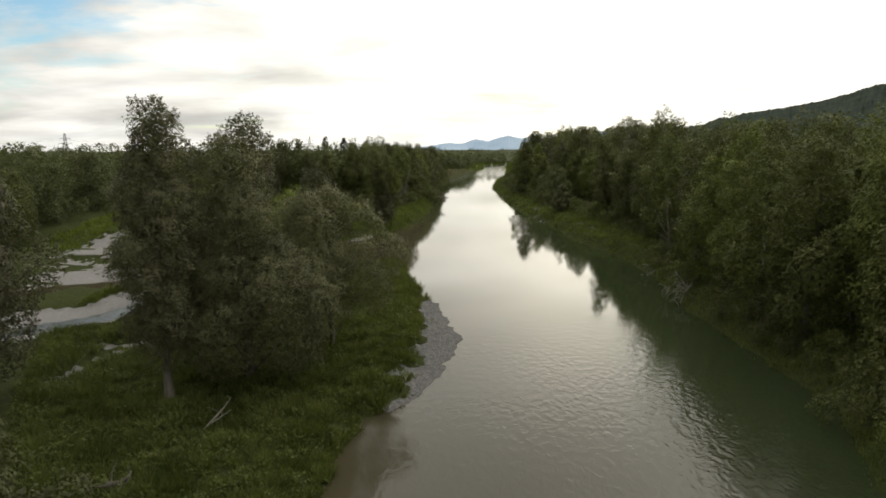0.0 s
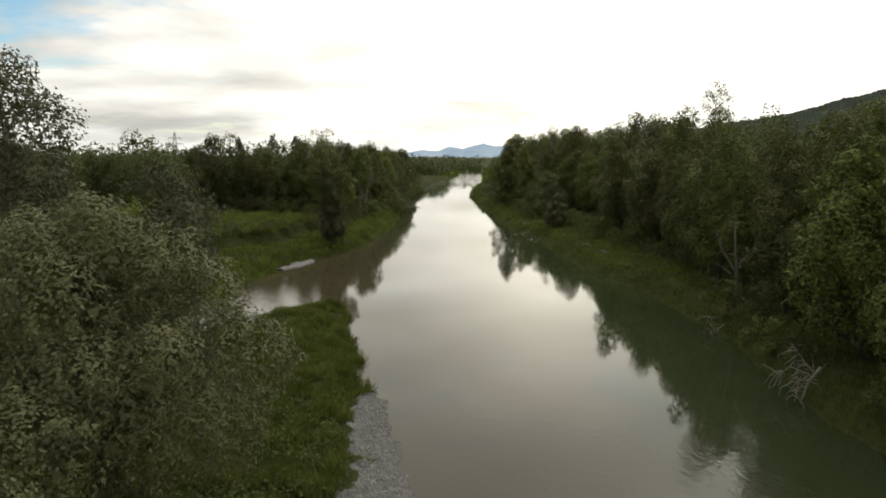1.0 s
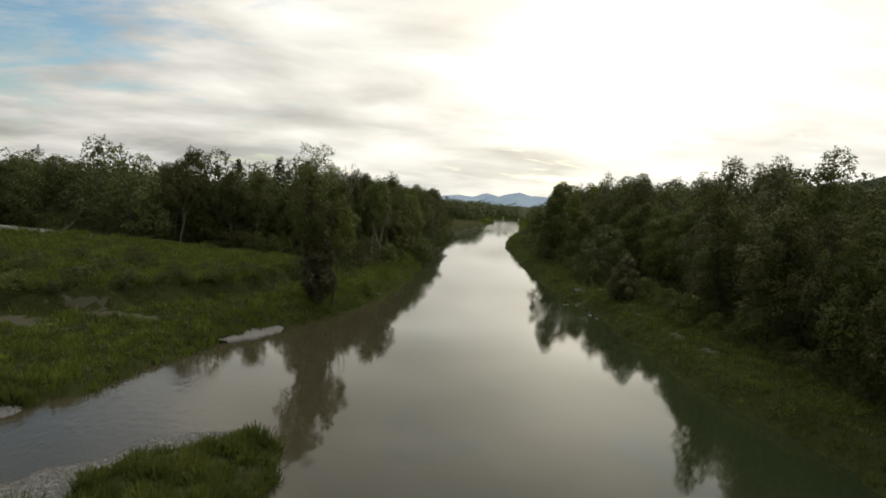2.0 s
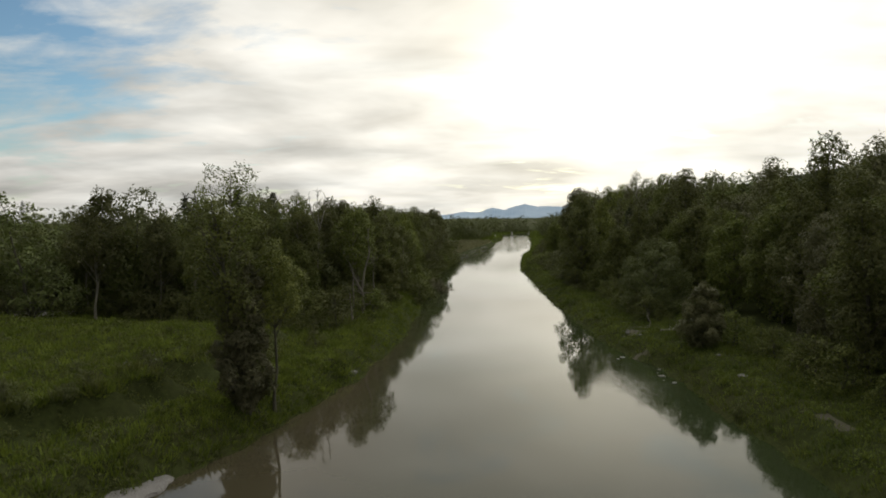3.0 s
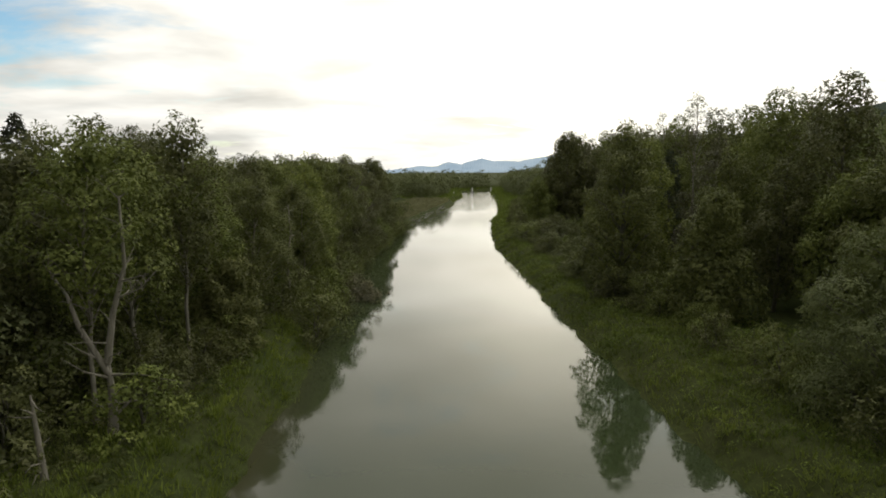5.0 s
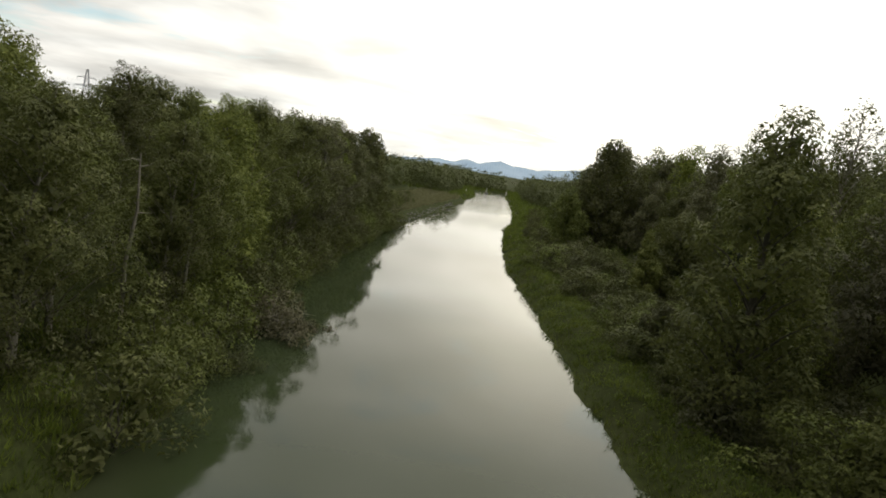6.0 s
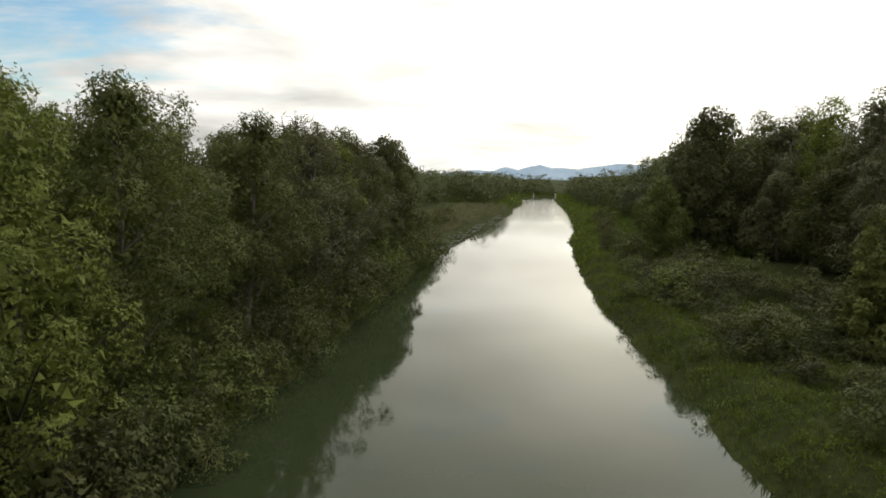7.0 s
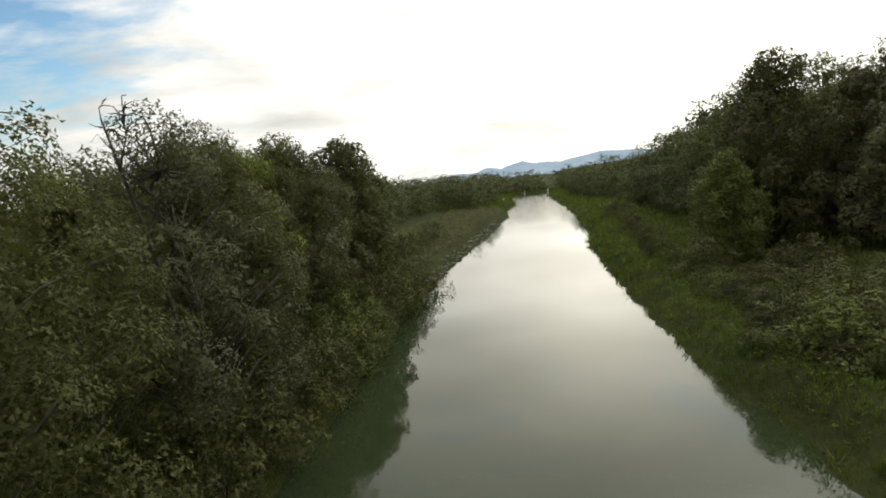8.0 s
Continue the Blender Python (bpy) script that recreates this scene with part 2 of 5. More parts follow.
small = k.noise(2.5, 3, 0.55, (1.0, 0.6, 1), "World", 0.3)
large = k.noise(0.22, 2, 0.5, (1.0, 0.5, 1), "World")
zone = k.math("MULTIPLY", k.noise(0.05, 3, 0.6, None, "World"), 0.25)
for x, y, reach, much in ((15, 34, 24, 2.2), (17.8, 126, 6, 1.8), (-17, 84, 11, 1.6), (20, 134, 5, 1.5), (-22, 68, 14, 1.8), (-36, 50, 22, 3.0), (36, 460, 130, 12.0)):
    zone = k.math("ADD", zone, k.math("MULTIPLY", riffle(x, y, reach), much))
height = k.math("ADD", k.math("MULTIPLY", small, zone), k.math("MULTIPLY", large, 0.25))
north = k.t.nodes.new("ShaderNodeSeparateXYZ")
k.put(north.inputs[0], where)
silt = k.math("ADD", k.math("DIVIDE", k.math("SUBTRACT", north.outputs[1], 60.0), 90.0), k.math("MULTIPLY", k.math("SUBTRACT", k.noise(0.05, 3, 0.5, None, "World"), 0.5), 0.8), True)
silt = k.math("MAXIMUM", silt, k.math("DIVIDE", k.math("SUBTRACT", north.outputs[0], 9.0), 9.0, True))
murk = k.mix(silt, (0.044, 0.040, 0.026), (0.029, 0.040, 0.017))
murk = k.mix(k.math("DIVIDE", k.math("SUBTRACT", -7.0, north.outputs[0]), 7.0, True), murk, (0.070, 0.060, 0.040))
# brown shallows along the meadow bank
shallow = k.math("MULTIPLY", k.math("DIVIDE", k.math("SUBTRACT", 0.0, north.outputs[0]), 5.0, True), k.math("DIVIDE", k.math("SUBTRACT", 182.0, north.outputs[1]), 30.0, True))
murk = k.mix(shallow, murk, (0.056, 0.049, 0.029))
WATER = k.end(k.add("ShaderNodeBsdfPrincipled", Base_Color=murk, Roughness=0.03, IOR=1.333, Normal=k.bump(height, 0.22, 0.10)))

# greens lightened towards grey, with the haze of distance in the colour
k = Nodes("hill_forest")
c = k.ramp(k.noise(0.02, 6, 0.7, None, "World"), (0.35, (0.032, 0.042, 0.034)), (0.7, (0.062, 0.074, 0.058)))
HILL = k.end(k.add("ShaderNodeBsdfDiffuse", Color=c))

# distance haze is put into the pale blue, and the backdrop glows
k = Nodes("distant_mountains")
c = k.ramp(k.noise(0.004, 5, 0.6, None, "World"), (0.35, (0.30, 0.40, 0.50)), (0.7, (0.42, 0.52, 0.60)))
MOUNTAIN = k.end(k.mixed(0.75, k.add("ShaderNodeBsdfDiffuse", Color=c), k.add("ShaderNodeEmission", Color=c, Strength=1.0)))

k = Nodes("galvanised_steel")
STEEL = k.end(k.add("ShaderNodeBsdfPrincipled", Base_Color=k.ramp(k.noise(1.5, 3), (0.3, (0.2, 0.21, 0.22)), (0.7, (0.32, 0.33, 0.34))), Roughness=0.6, Metallic=0.4))
k = Nodes("white_post_paint")
PAINT = k.end(k.add("ShaderNodeBsdfPrincipled", Base_Color=k.ramp(k.noise(4, 4), (0.3, (0.55, 0.54, 0.5)), (0.7, (0.8, 0.79, 0.76))), Roughness=0.6))


# ---- plan: shorelines as y and x ----
LEFT = [(-60, -7), (27, -5.3), (33, -4.6), (35, -4.5), (36.3, -2.6), (38, -1.4), (41, -0.4), (44, 0.3), (49.5, 0.8), (56, 0.1), (63, -1.6), (69, -2.6), (75, -4.0), (82, -5.0), (84, -8.5), (87, -13), (91, -14.8), (100, -15), (106, -12.6), (112, -9.6), (127, -5.5), (143, -3.5), (161, -2.7), (182, -2.8), (200, -3.8), (218, -2.4), (236, -0.7), (262, 1.9), (283, 4.8), (298, 7.4), (367, 18.9), (398, 21), (430, 27), (501, 31), (533, 46), (600, 130), (700, 330)]
RIGHT = [(-60, 17), (28, 19.1), (36, 22.3), (58, 22.3), (69, 24), (81, 24.3), (89, 23.6), (95, 21.9), (103, 21), (115, 20.6), (130, 20.5), (134, 19.2), (140, 18.4), (150, 17.8), (177, 17.4), (218, 18.1), (229, 18), (245, 19.4), (259, 20.8), (286, 23.9), (317, 29.8), (398, 39.5), (450, 44), (510, 50), (557, 56), (600, 150), (700, 360)]
FOREST_R = [(-60, 22), (60, 25), (70, 27), (82, 28.5), (102, 30), (120, 30), (134, 33), (152, 35.5), (170, 33), (182, 31), (190, 37), (198, 41), (205, 42), (240, 43), (265, 44), (290, 42), (320, 46), (400, 54), (560, 76)]
FOREST_L = [(100, -84), (124, -76), (137, -66), (142, -30), (146, -16), (152, -11), (165, -8.5), (182, -7.0), (200, -7.5), (225, -6), (250, -4.5), (262, -4), (270, -12), (300, -20), (370, -6), (430, 8), (560, 25)]


def along(table, y):
    ys, xs = zip(*table)
    return np.interp(y, ys, xs)


CREEK = [(-8, 93, 9.0), (-14, 84, 4.4), (-17.5, 77, 3.2), (-24, 66, 2.3), (-32, 54, 1.8), (-45, 44, 1.8), (-75, 30, 3.0)]
BROOK = [(-22, 70, 1.5), (-30, 70.5, 1.8), (-38, 70, 2.2), (-52, 60, 2.2), (-80, 52, 2.5)]


def to_line(line, x, y):
    """Distance from a thread of water, less its half width."""
    best = np.full(np.shape(x), 1e9)
    for (ax, ay, aw), (bx, by, bw) in zip(line, line[1:]):
        u = np.clip(((x - ax) * (bx - ax) + (y - ay) * (by - ay)) / ((bx - ax) ** 2 + (by - ay) ** 2), 0, 1)
        best = np.minimum(best, np.hypot(x - ax - u * (bx - ax), y - ay - u * (by - ay)) - aw - u * (bw - aw))
    return best


def wave(x, y, size, seed):
    """A cheap smooth unevenness, about -1 to 1."""
    r = np.random.RandomState(seed)
    out = 0.0
    for n in range(5):
        a, p = r.uniform(0, 6.28), r.uniform(0, 6.28)
        s = size * r.uniform(0.5, 1.4)
        out = out + np.sin((x * math.cos(a) + y * math.sin(a)) * 6.28 / s + p)
    return out / 2.6


def inland(x, y):
    """Metres from the nearest water's edge: land is above zero."""
    ragged = 0.35 * wave(x, y, 6.0, 3) + 0.2 * wave(x, y, 2.2, 4)
    left, right = along(LEFT, y) - x, x - along(RIGHT, y)
    s = np.where(np.abs(left) < np.abs(right), left, right)
    s = np.where((left < 0) & (right < 0), np.maximum(left, right), s)
    s = np.where((left > 0) | (right > 0), np.maximum(left, right), s) + ragged
    return np.minimum(s, np.minimum(to_line(CREEK, x, y), to_line(BROOK, x, y)) + ragged)


def step(a, b, v):
    u = np.clip((v - a) / (b - a), 0, 1)
    return u * u * (3 - 2 * u)


PATCHES = [(-44, 74, 2.6, 8), (-47.5, 87, 3.4, 9), (-23.3, 43, 1.4, 5), (-24, 101.8, 4.4, 1.0), (-30.5, 97.6, 6.0, 1.4), (24.2, 111.5, 0.7, 2.0), (-55, 134, 9.5, 7), (-47, 145, 5, 5), (-36, 88, 6, 3), (25.3, 132.5, 1.3, 0.4), (20.8, 140.4, 1.2, 0.9), (24.8, 105.5, 0.7, 1.3), (19.4, 133.8, 0.7, 0.7), (-6.6, 183.2, 1.5, 1.3), (-22, 46, 4, 2.2), (-18, 51, 2.5, 2)]


def on_bar(x, y):
    """How far a place belongs to bare gravel (the island's bar, the creek's edges, bare spots in the grass): 0 to 1."""
    reach = np.interp(y, (35.5, 37, 40, 45, 50, 57, 61, 65), (0.0, 1.2, 2.8, 3.1, 2.9, 2.3, 1.0, 0.0))
    bar = step(0, 0.8, reach + 0.9 * wave(x, y, 3.0, 9) + 0.4 * wave(x, y, 1.2, 10) - (along(LEFT, y) - x)) * step(35, 36.5, y) * (1 - step(64, 67, y)) * (np.abs(x) < 8)
    c = to_line(CREEK, x, y)
    stony = (1 - step(2.0, 3.4, c + 0.8 * wave(x, y, 7, 11))) * step(-6, -9, x) * (y < 84)
    far = (1 - step(3.5, 6, to_line(BROOK, x, y) + 1.2 * wave(x, y, 8, 12))) * step(-24, -34, x) * step(66, 72, y + 0.45 * (x + 38))
    out = np.maximum(bar, np.maximum(stony, far))
    for px, py, rx, ry in PATCHES:
        out = np.maximum(out, 1 - step(0.75, 1.15, np.hypot((x - px) / rx, (y - py) / ry) + 0.35 * wave(x, y, 1.6, 13) + 0.25 * wave(x, y, 0.7, 14)))
    return out


RIDGE = [(80, -52), (90, -40), (99.5, -30.4), (103, -24), (112, -17), (123, -14.5), (140, -12.5)]


def ground_z(x, y):
    s = inland(x, y)
    side = step(10, 14, x)
    rise = 0.55 + 0.75 * side + 0.75 * step(96, 108, y) * (1 - side)
    z = np.where(s < 0, -1.4 * step(0, 5, -s) + 0.1 * s, rise * step(-0.1, 2.6, s) + 0.035 * np.clip(s, 0, 60))
    bar = on_bar(x, y) * (s > 0)
    low = bar * ((y < 84) & (x < 10))
    z = z * (1 - low) + low * 0.09 * np.clip(s, 0, 4)
    z = z + 1.5 * step(0, 2.2, along(RIDGE, y) - x + 0.8 * wave(x, y, 6, 15)) * step(88, 96, y) * (1 - step(132, 142, y)) * (x < 0)
    return z + np.where(s > 0.6, 0.15 * wave(x, y, 5, 6) + 0.13 * np.abs(wave(x, y, 3.4, 7)), 0) * (1 - bar)


def gz(x, y):
    return float(ground_z(np.array([float(x)]), np.array([float(y)]))[0])


def mesh_object(name, verts, faces, material, parent=None, label="", smooth=False):
    me = bpy.data.meshes.new(name)
    me.from_pydata(verts if isinstance(verts, list) else verts.tolist(), [], faces if isinstance(faces, list) else faces.tolist())
    me.materials.append(material)
    if smooth:
        me.polygons.foreach_set("use_smooth", [True] * len(me.polygons))
    ob = new(name, me)
    ob.parent = parent
    if label:
        ob["label"] = label
    return ob


def part(name, bm, material, parent=None, label=""):
    me = bpy.data.meshes.new(name)
    bm.to_mesh(me)
    bm.free()
    me.materials.append(material)
    ob = new(name, me)
    ob.parent = parent
    if label:
        ob["label"] = label
    return ob


def sheet(name, xs, ys, z, material):
    gx, gy = np.meshgrid(xs, ys)
    h = z(gx, gy)
    w = len(xs)
    idx = np.arange(len(xs) * len(ys)).reshape(len(ys), w)
    faces = np.stack([idx[:-1, :-1], idx[:-1, 1:], idx[1:, 1:], idx[1:, :-1]], -1).reshape(-1, 4)
    return mesh_object(name, np.stack([gx, gy, h], -1).reshape(-1, 3), faces, material, smooth=True)


def steps(*stretches):
    """Even steps over several stretches of one axis."""
    out = []
    for a, b, d in stretches:
        out += list(np.arange(a, b, d))
    return np.array(out + [stretches[-1][1]])


GX = steps((-4800, -600, 350), (-600, -90, 30), (-90, -40, 2.5), (-40, 40, 0.75), (40, 100, 3), (100, 600, 30), (600, 4800, 350))
GY = steps((-600, -30, 40), (-30, 10, 2.0), (10, 150, 0.7), (150, 330, 1.3), (330, 620, 6), (620, 4900, 120))
tagged(sheet("ground", GX, GY, ground_z, GROUND), "green riverside ground of grass, herbs and dark soil", "ground", kind="structure")
water = mesh_object("water", [(-400, -300, 0), (400, -300, 0), (400, 900, 0), (-400, 900, 0)], [(0, 1, 2, 3)], WATER)
tagged(water, "calm grey-green river water mirroring the bright cloudy sky", "river", kind="structure")


def gravel_z(x, y):
    b = on_bar(x, y) * (inland(x, y) > -0.9)
    return np.where(b > 0.35, ground_z(x, y) + 0.035, ground_z(x, y) - 0.25)


for xs, ys, words in (((-60, 2), (33, 96), "pale grey gravel bar along the river and creek edge"), ((-36, -18), (96, 112), "bare sandy strips in the meadow"), ((-68, -38), (112.4, 153), "pale gravel flat below the forest edge"), ((17, 31), (94, 143), "trodden gravel and sand on the wooded bank"), ((-9, -4), (181, 186), "small bare sandy spot on the overgrown bank")):
    tagged(sheet("gravel_bar", np.arange(*xs, 0.4), np.arange(*ys, 0.4), gravel_z, GRAVEL if ys[0] < 90 or ys[0] == 112.4 else SAND), words, "gravel", kind="structure")


# a low flat ledge of sand along the meadow's shore, with a crumbling edge
bm = bmesh.new()
r = random.Random(6)
rows = []
for n in range(19):
    y = 100.6 + 0.37 * n
    shore = float(along(LEFT, y))
    out = 1.15 * math.sin(math.pi * (n + 0.6) / 19.2) ** 0.6 + r.uniform(-0.16, 0.16)
    rows.append([bm.verts.new((x, y + r.uniform(-0.1, 0.1), z)) for x, z in ((shore - 1.2, 0.26), (shore - 0.2, 0.2 + r.uniform(-0.02, 0.02)), (shore + out - 0.08, 0.15), (shore + out + r.uniform(0, 0.08), 0.03), (shore + out + 0.05, -0.6))])
for a, b in zip(rows, rows[1:]):
    for q in range(4):
        bm.faces.new((a[q], a[q + 1], b[q + 1], b[q]))
tagged(part("sand_ledge", bm, GRAVEL), "low pale sandy ledge with a crumbling edge at the meadow's shore", "sand bank", kind="structure")


# ---- distance ----
def ridge(name, profile, far, near, material, label, category, rough, kind="structure"):
    az = np.linspace(profile[0][0], profile[-1][0], 900)
    el = np.interp(az, *zip(*profile))
    r = np.random.RandomState(5)
    jag = np.convolve(r.normal(0, 1, len(az) + 8), np.ones(9) / 9, "valid") * 1.5 + r.normal(0, 0.5, len(az))
    verts, rows = [], 14
    for n in range(rows):
        u = n / (rows - 1)
        d = near + (far - near) * u
        h = (far * np.tan(np.radians(el)) + 14) * (u ** 0.8) + jag * rough * u + r.normal(0, 0.5, len(az)) * rough * (0.2 < u < 1)
        a = np.radians(az)
        verts.append(np.stack([d * np.sin(a), d * np.cos(a), h - (1 - u) * 3], -1))
    w = len(az)
    idx = np.arange(rows * w).reshape(rows, w)
    faces = np.stack([idx[:-1, :-1], idx[:-1, 1:], idx[1:, 1:], idx[1:, :-1]], -1).reshape(-1, 4)
    return tagged(mesh_object(name, np.concatenate(verts), faces, material), label, category, kind=kind)


ridge("backdrop_mountains", [(-8, -0.2), (-3, 0.05), (-1, 0.25), (0.5, 0.5), (1.6, 0.42), (2.9, 0.8), (4.0, 0.62), (5.0, 0.9), (5.8, 1.12), (6.8, 0.85), (7.6, 0.88), (9, 0.8), (10.5, 1.1), (12.5, 1.42), (15, 1.3), (20, 0.9), (30, 0)], 4500, 4300, MOUNTAIN, "pale blue mountain range on the horizon, haze put into its glowing colour", "mountains", 2.0)
ridge("backdrop_hill", [(8, 0.0), (14, 0.45), (18, 1.15), (22, 1.9), (25, 2.6), (30, 3.3), (34, 4.45), (36.5, 4.95), (45, 6.2), (60, 7), (80, 6), (110, 3)], 2300, 700, HILL, "dark wooded hillside rising beyond the riverside forest", "hill", 2.6)


def scarp(x, y):
    """Metres in from the foot of the meadow's terrace step."""
    return np.where((y > 88) & (y < 134) & (x < 0), along(RIDGE, y) - x + 0.8 * wave(x, y, 6, 15), -9.0)


# ---- trees ----
def tube(points, radii, sides=6):
    """Vertices and faces of a bent, tapered limb."""
    verts, faces = [], []
    for n, (p, r) in enumerate(zip(points, radii)):
        d = (points[min(n + 1, len(points) - 1)] - points[max(n - 1, 0)])
        d = d / (np.linalg.norm(d) + 1e-9)
        a = np.cross(d, (0.31, 0.95, 0.05))
        a /= np.linalg.norm(a) + 1e-9
        b = np.cross(d, a)
        for s in range(sides):
            w = 2 * math.pi * s / sides
            verts.append(p + r * (math.cos(w) * a + math.sin(w) * b))
    for n in range(len(points) - 1):
        for s in range(sides):
            t = (s + 1) % sides
            faces.append((n * sides + s, n * sides + t, (n + 1) * sides + t, (n + 1) * sides + s))
    return verts, faces


class Wood:
    """Gathers limbs into one mesh."""

    def __init__(self):
        self.v, self.f = [], []

    def limb(self, points, radii, sides=6):
        v, f = tube([np.array(p, float) for p in points], radii, sides)
        base = len(self.v)
        self.v += v
        self.f += [tuple(i + base for i in q) for q in f]


ENVELOPES = {
    "round": lambda u: (max(0.0, 1 - (2 * u - 1) ** 2)) ** 0.5,
    "tall": lambda u: min(1.0, u * 4 + 0.35) * (max(0.0, 1 - u ** 2.6)) ** 0.6,
    "billow": lambda u: min(1.0, 0.75 + u) * (max(0.0, 1 - u ** 2.2)) ** 0.5,
    "cone": lambda u: max(0.03, 1 - u) ** 0.7 * min(1.0, 0.6 + 3 * u),
    "shouldered": lambda u: 0.85 + 0.15 * math.sin(3 * u) if u < 0.48 else 0.60 * max(0.0, 1 - ((u - 0.48) / 0.52) ** 2.6) ** 0.5,
    "top": lambda u: min(1.0, 0.25 + u * 1.1) * (max(0.0, 1 - u ** 4)) ** 0.6,
}


def unit(v):
    return v / (np.linalg.norm(v, axis=-1, keepdims=True) + 1e-9)


def leaf_fans(r, centres, sizes, per, long, wide, droop=0.25, flat=0.6, facing=None, loose=0.32):
    """Many small pointed leaf sprays round the twig ends, turned outwards and upwards as a crown's skin is, three corners each."""
    c = np.repeat(centres, per, 0)
    s = np.repeat(sizes, per)[:, None]
    n = len(c)
    o = unit(r.normal(0, 1, (n, 3)))
    away = o if facing is None else unit(np.repeat(facing, per, 0) + 0.45 * o)
    p = c + o * (r.uniform(0.05, 1, (n, 1)) ** 0.45) * s * np.array([1, 1, flat])
    normal = unit(away + np.array([0, 0, 0.35]) + r.normal(0, loose, (n, 3)))
    out = np.cross(normal, unit(r.normal(0, 1, (n, 3)) + 0.6 * np.cross(away, (0.3, 0.2, 1.0))))
    out = unit(unit(out) + 0.35 * away + np.array([0, 0, -droop]))
    side = unit(np.cross(out, normal))
    ln = long * r.uniform(0.55, 1.35, (n, 1))
    wd = wide * r.uniform(0.6, 1.3, (n, 1))
    v = np.stack([p - side * wd * 0.5, p + side * wd * 0.5 + out * ln * 0.15, p + out * ln], 1).reshape(-1, 3)
    return v, np.arange(3 * n).reshape(n, 3)


def crown_leaves(r, hearts, radii, away, count, long, wide, droop, thin=0.0, shoots=9):
    """Leaves over a crown built of many rounded lobes: each lies on its own lobe, outside all the others, with tufts and young shoots."""
    pick = r.choice(len(hearts), count, p=radii ** 2 / (radii ** 2).sum())
    h, rad, a = hearts[pick], radii[pick][:, None], away[pick]
    d = unit(r.normal(0, 1, (count, 3)) + 0.55 * a)
    # tufts: the lobe's skin swells and sinks
    f = unit(r.normal(0, 1, (5, 3)))
    swell = sum(np.sin((d @ f[q]) * (4.0 + 1.6 * q) * (0.7 + 0.9 * rad[:, 0]) + pick * (1.7 + q)) for q in range(5)) / 2.2
    depth = 1.0 + 0.10 * swell - 0.13 * r.exponential(1.0 + 2.0 * thin, count) + 0.05
    p = h + rad * d * depth[:, None]
    # shoots that stand out of the upper lobes
    shoot = r.uniform(0, 1, count) < 0.17
    which = r.randint(0, shoots, count)
    sd = unit(np.random.RandomState(7).normal(0, 1, (len(hearts), shoots, 3)) + away[:, None] * 0.7 + np.array([0, 0, 0.5]))[pick, which]
    along_it = r.uniform(0.55, 1.0, count) ** 0.8
    tip = h + rad * sd * (0.85 + 0.5 * (along_it - 0.55) / 0.45)[:, None] + r.normal(0, 1, (count, 3)) * (0.20 * rad * (1.1 - along_it)[:, None] + 0.03)
    p = np.where(shoot[:, None], tip, p)
    d = np.where(shoot[:, None], unit(sd + r.normal(0, 0.6, (count, 3))), d)
    keep = r.uniform(0, 1, count) < np.clip(0.85 + 0.6 * swell, 0.22, 1) + shoot
    for q in range(len(hearts)):
        keep &= (pick == q) | (np.linalg.norm(p - hearts[q], axis=1) > 0.80 * radii[q])
    p, d, pick = p[keep], d[keep], pick[keep]
    n = len(p)
    normal = unit(d + 0.12 * away[pick] + np.array([0, 0, 0.15]) + r.normal(0, 0.26, (n, 3)))
    out = unit(np.cross(normal, r.normal(0, 1, (n, 3))) + 0.3 * d + np.array([0, 0, -droop]))
    side = unit(np.cross(out, normal))
    ln, wd = long * r.uniform(0.55, 1.35, (n, 1)), wide * r.uniform(0.6, 1.3, (n, 1))
    v = np.stack([p - side * wd * 0.5, p + side * wd * 0.5 + out * ln * 0.15, p + out * ln], 1).reshape(-1, 3)
    return v, np.arange(3 * n).reshape(n, 3)


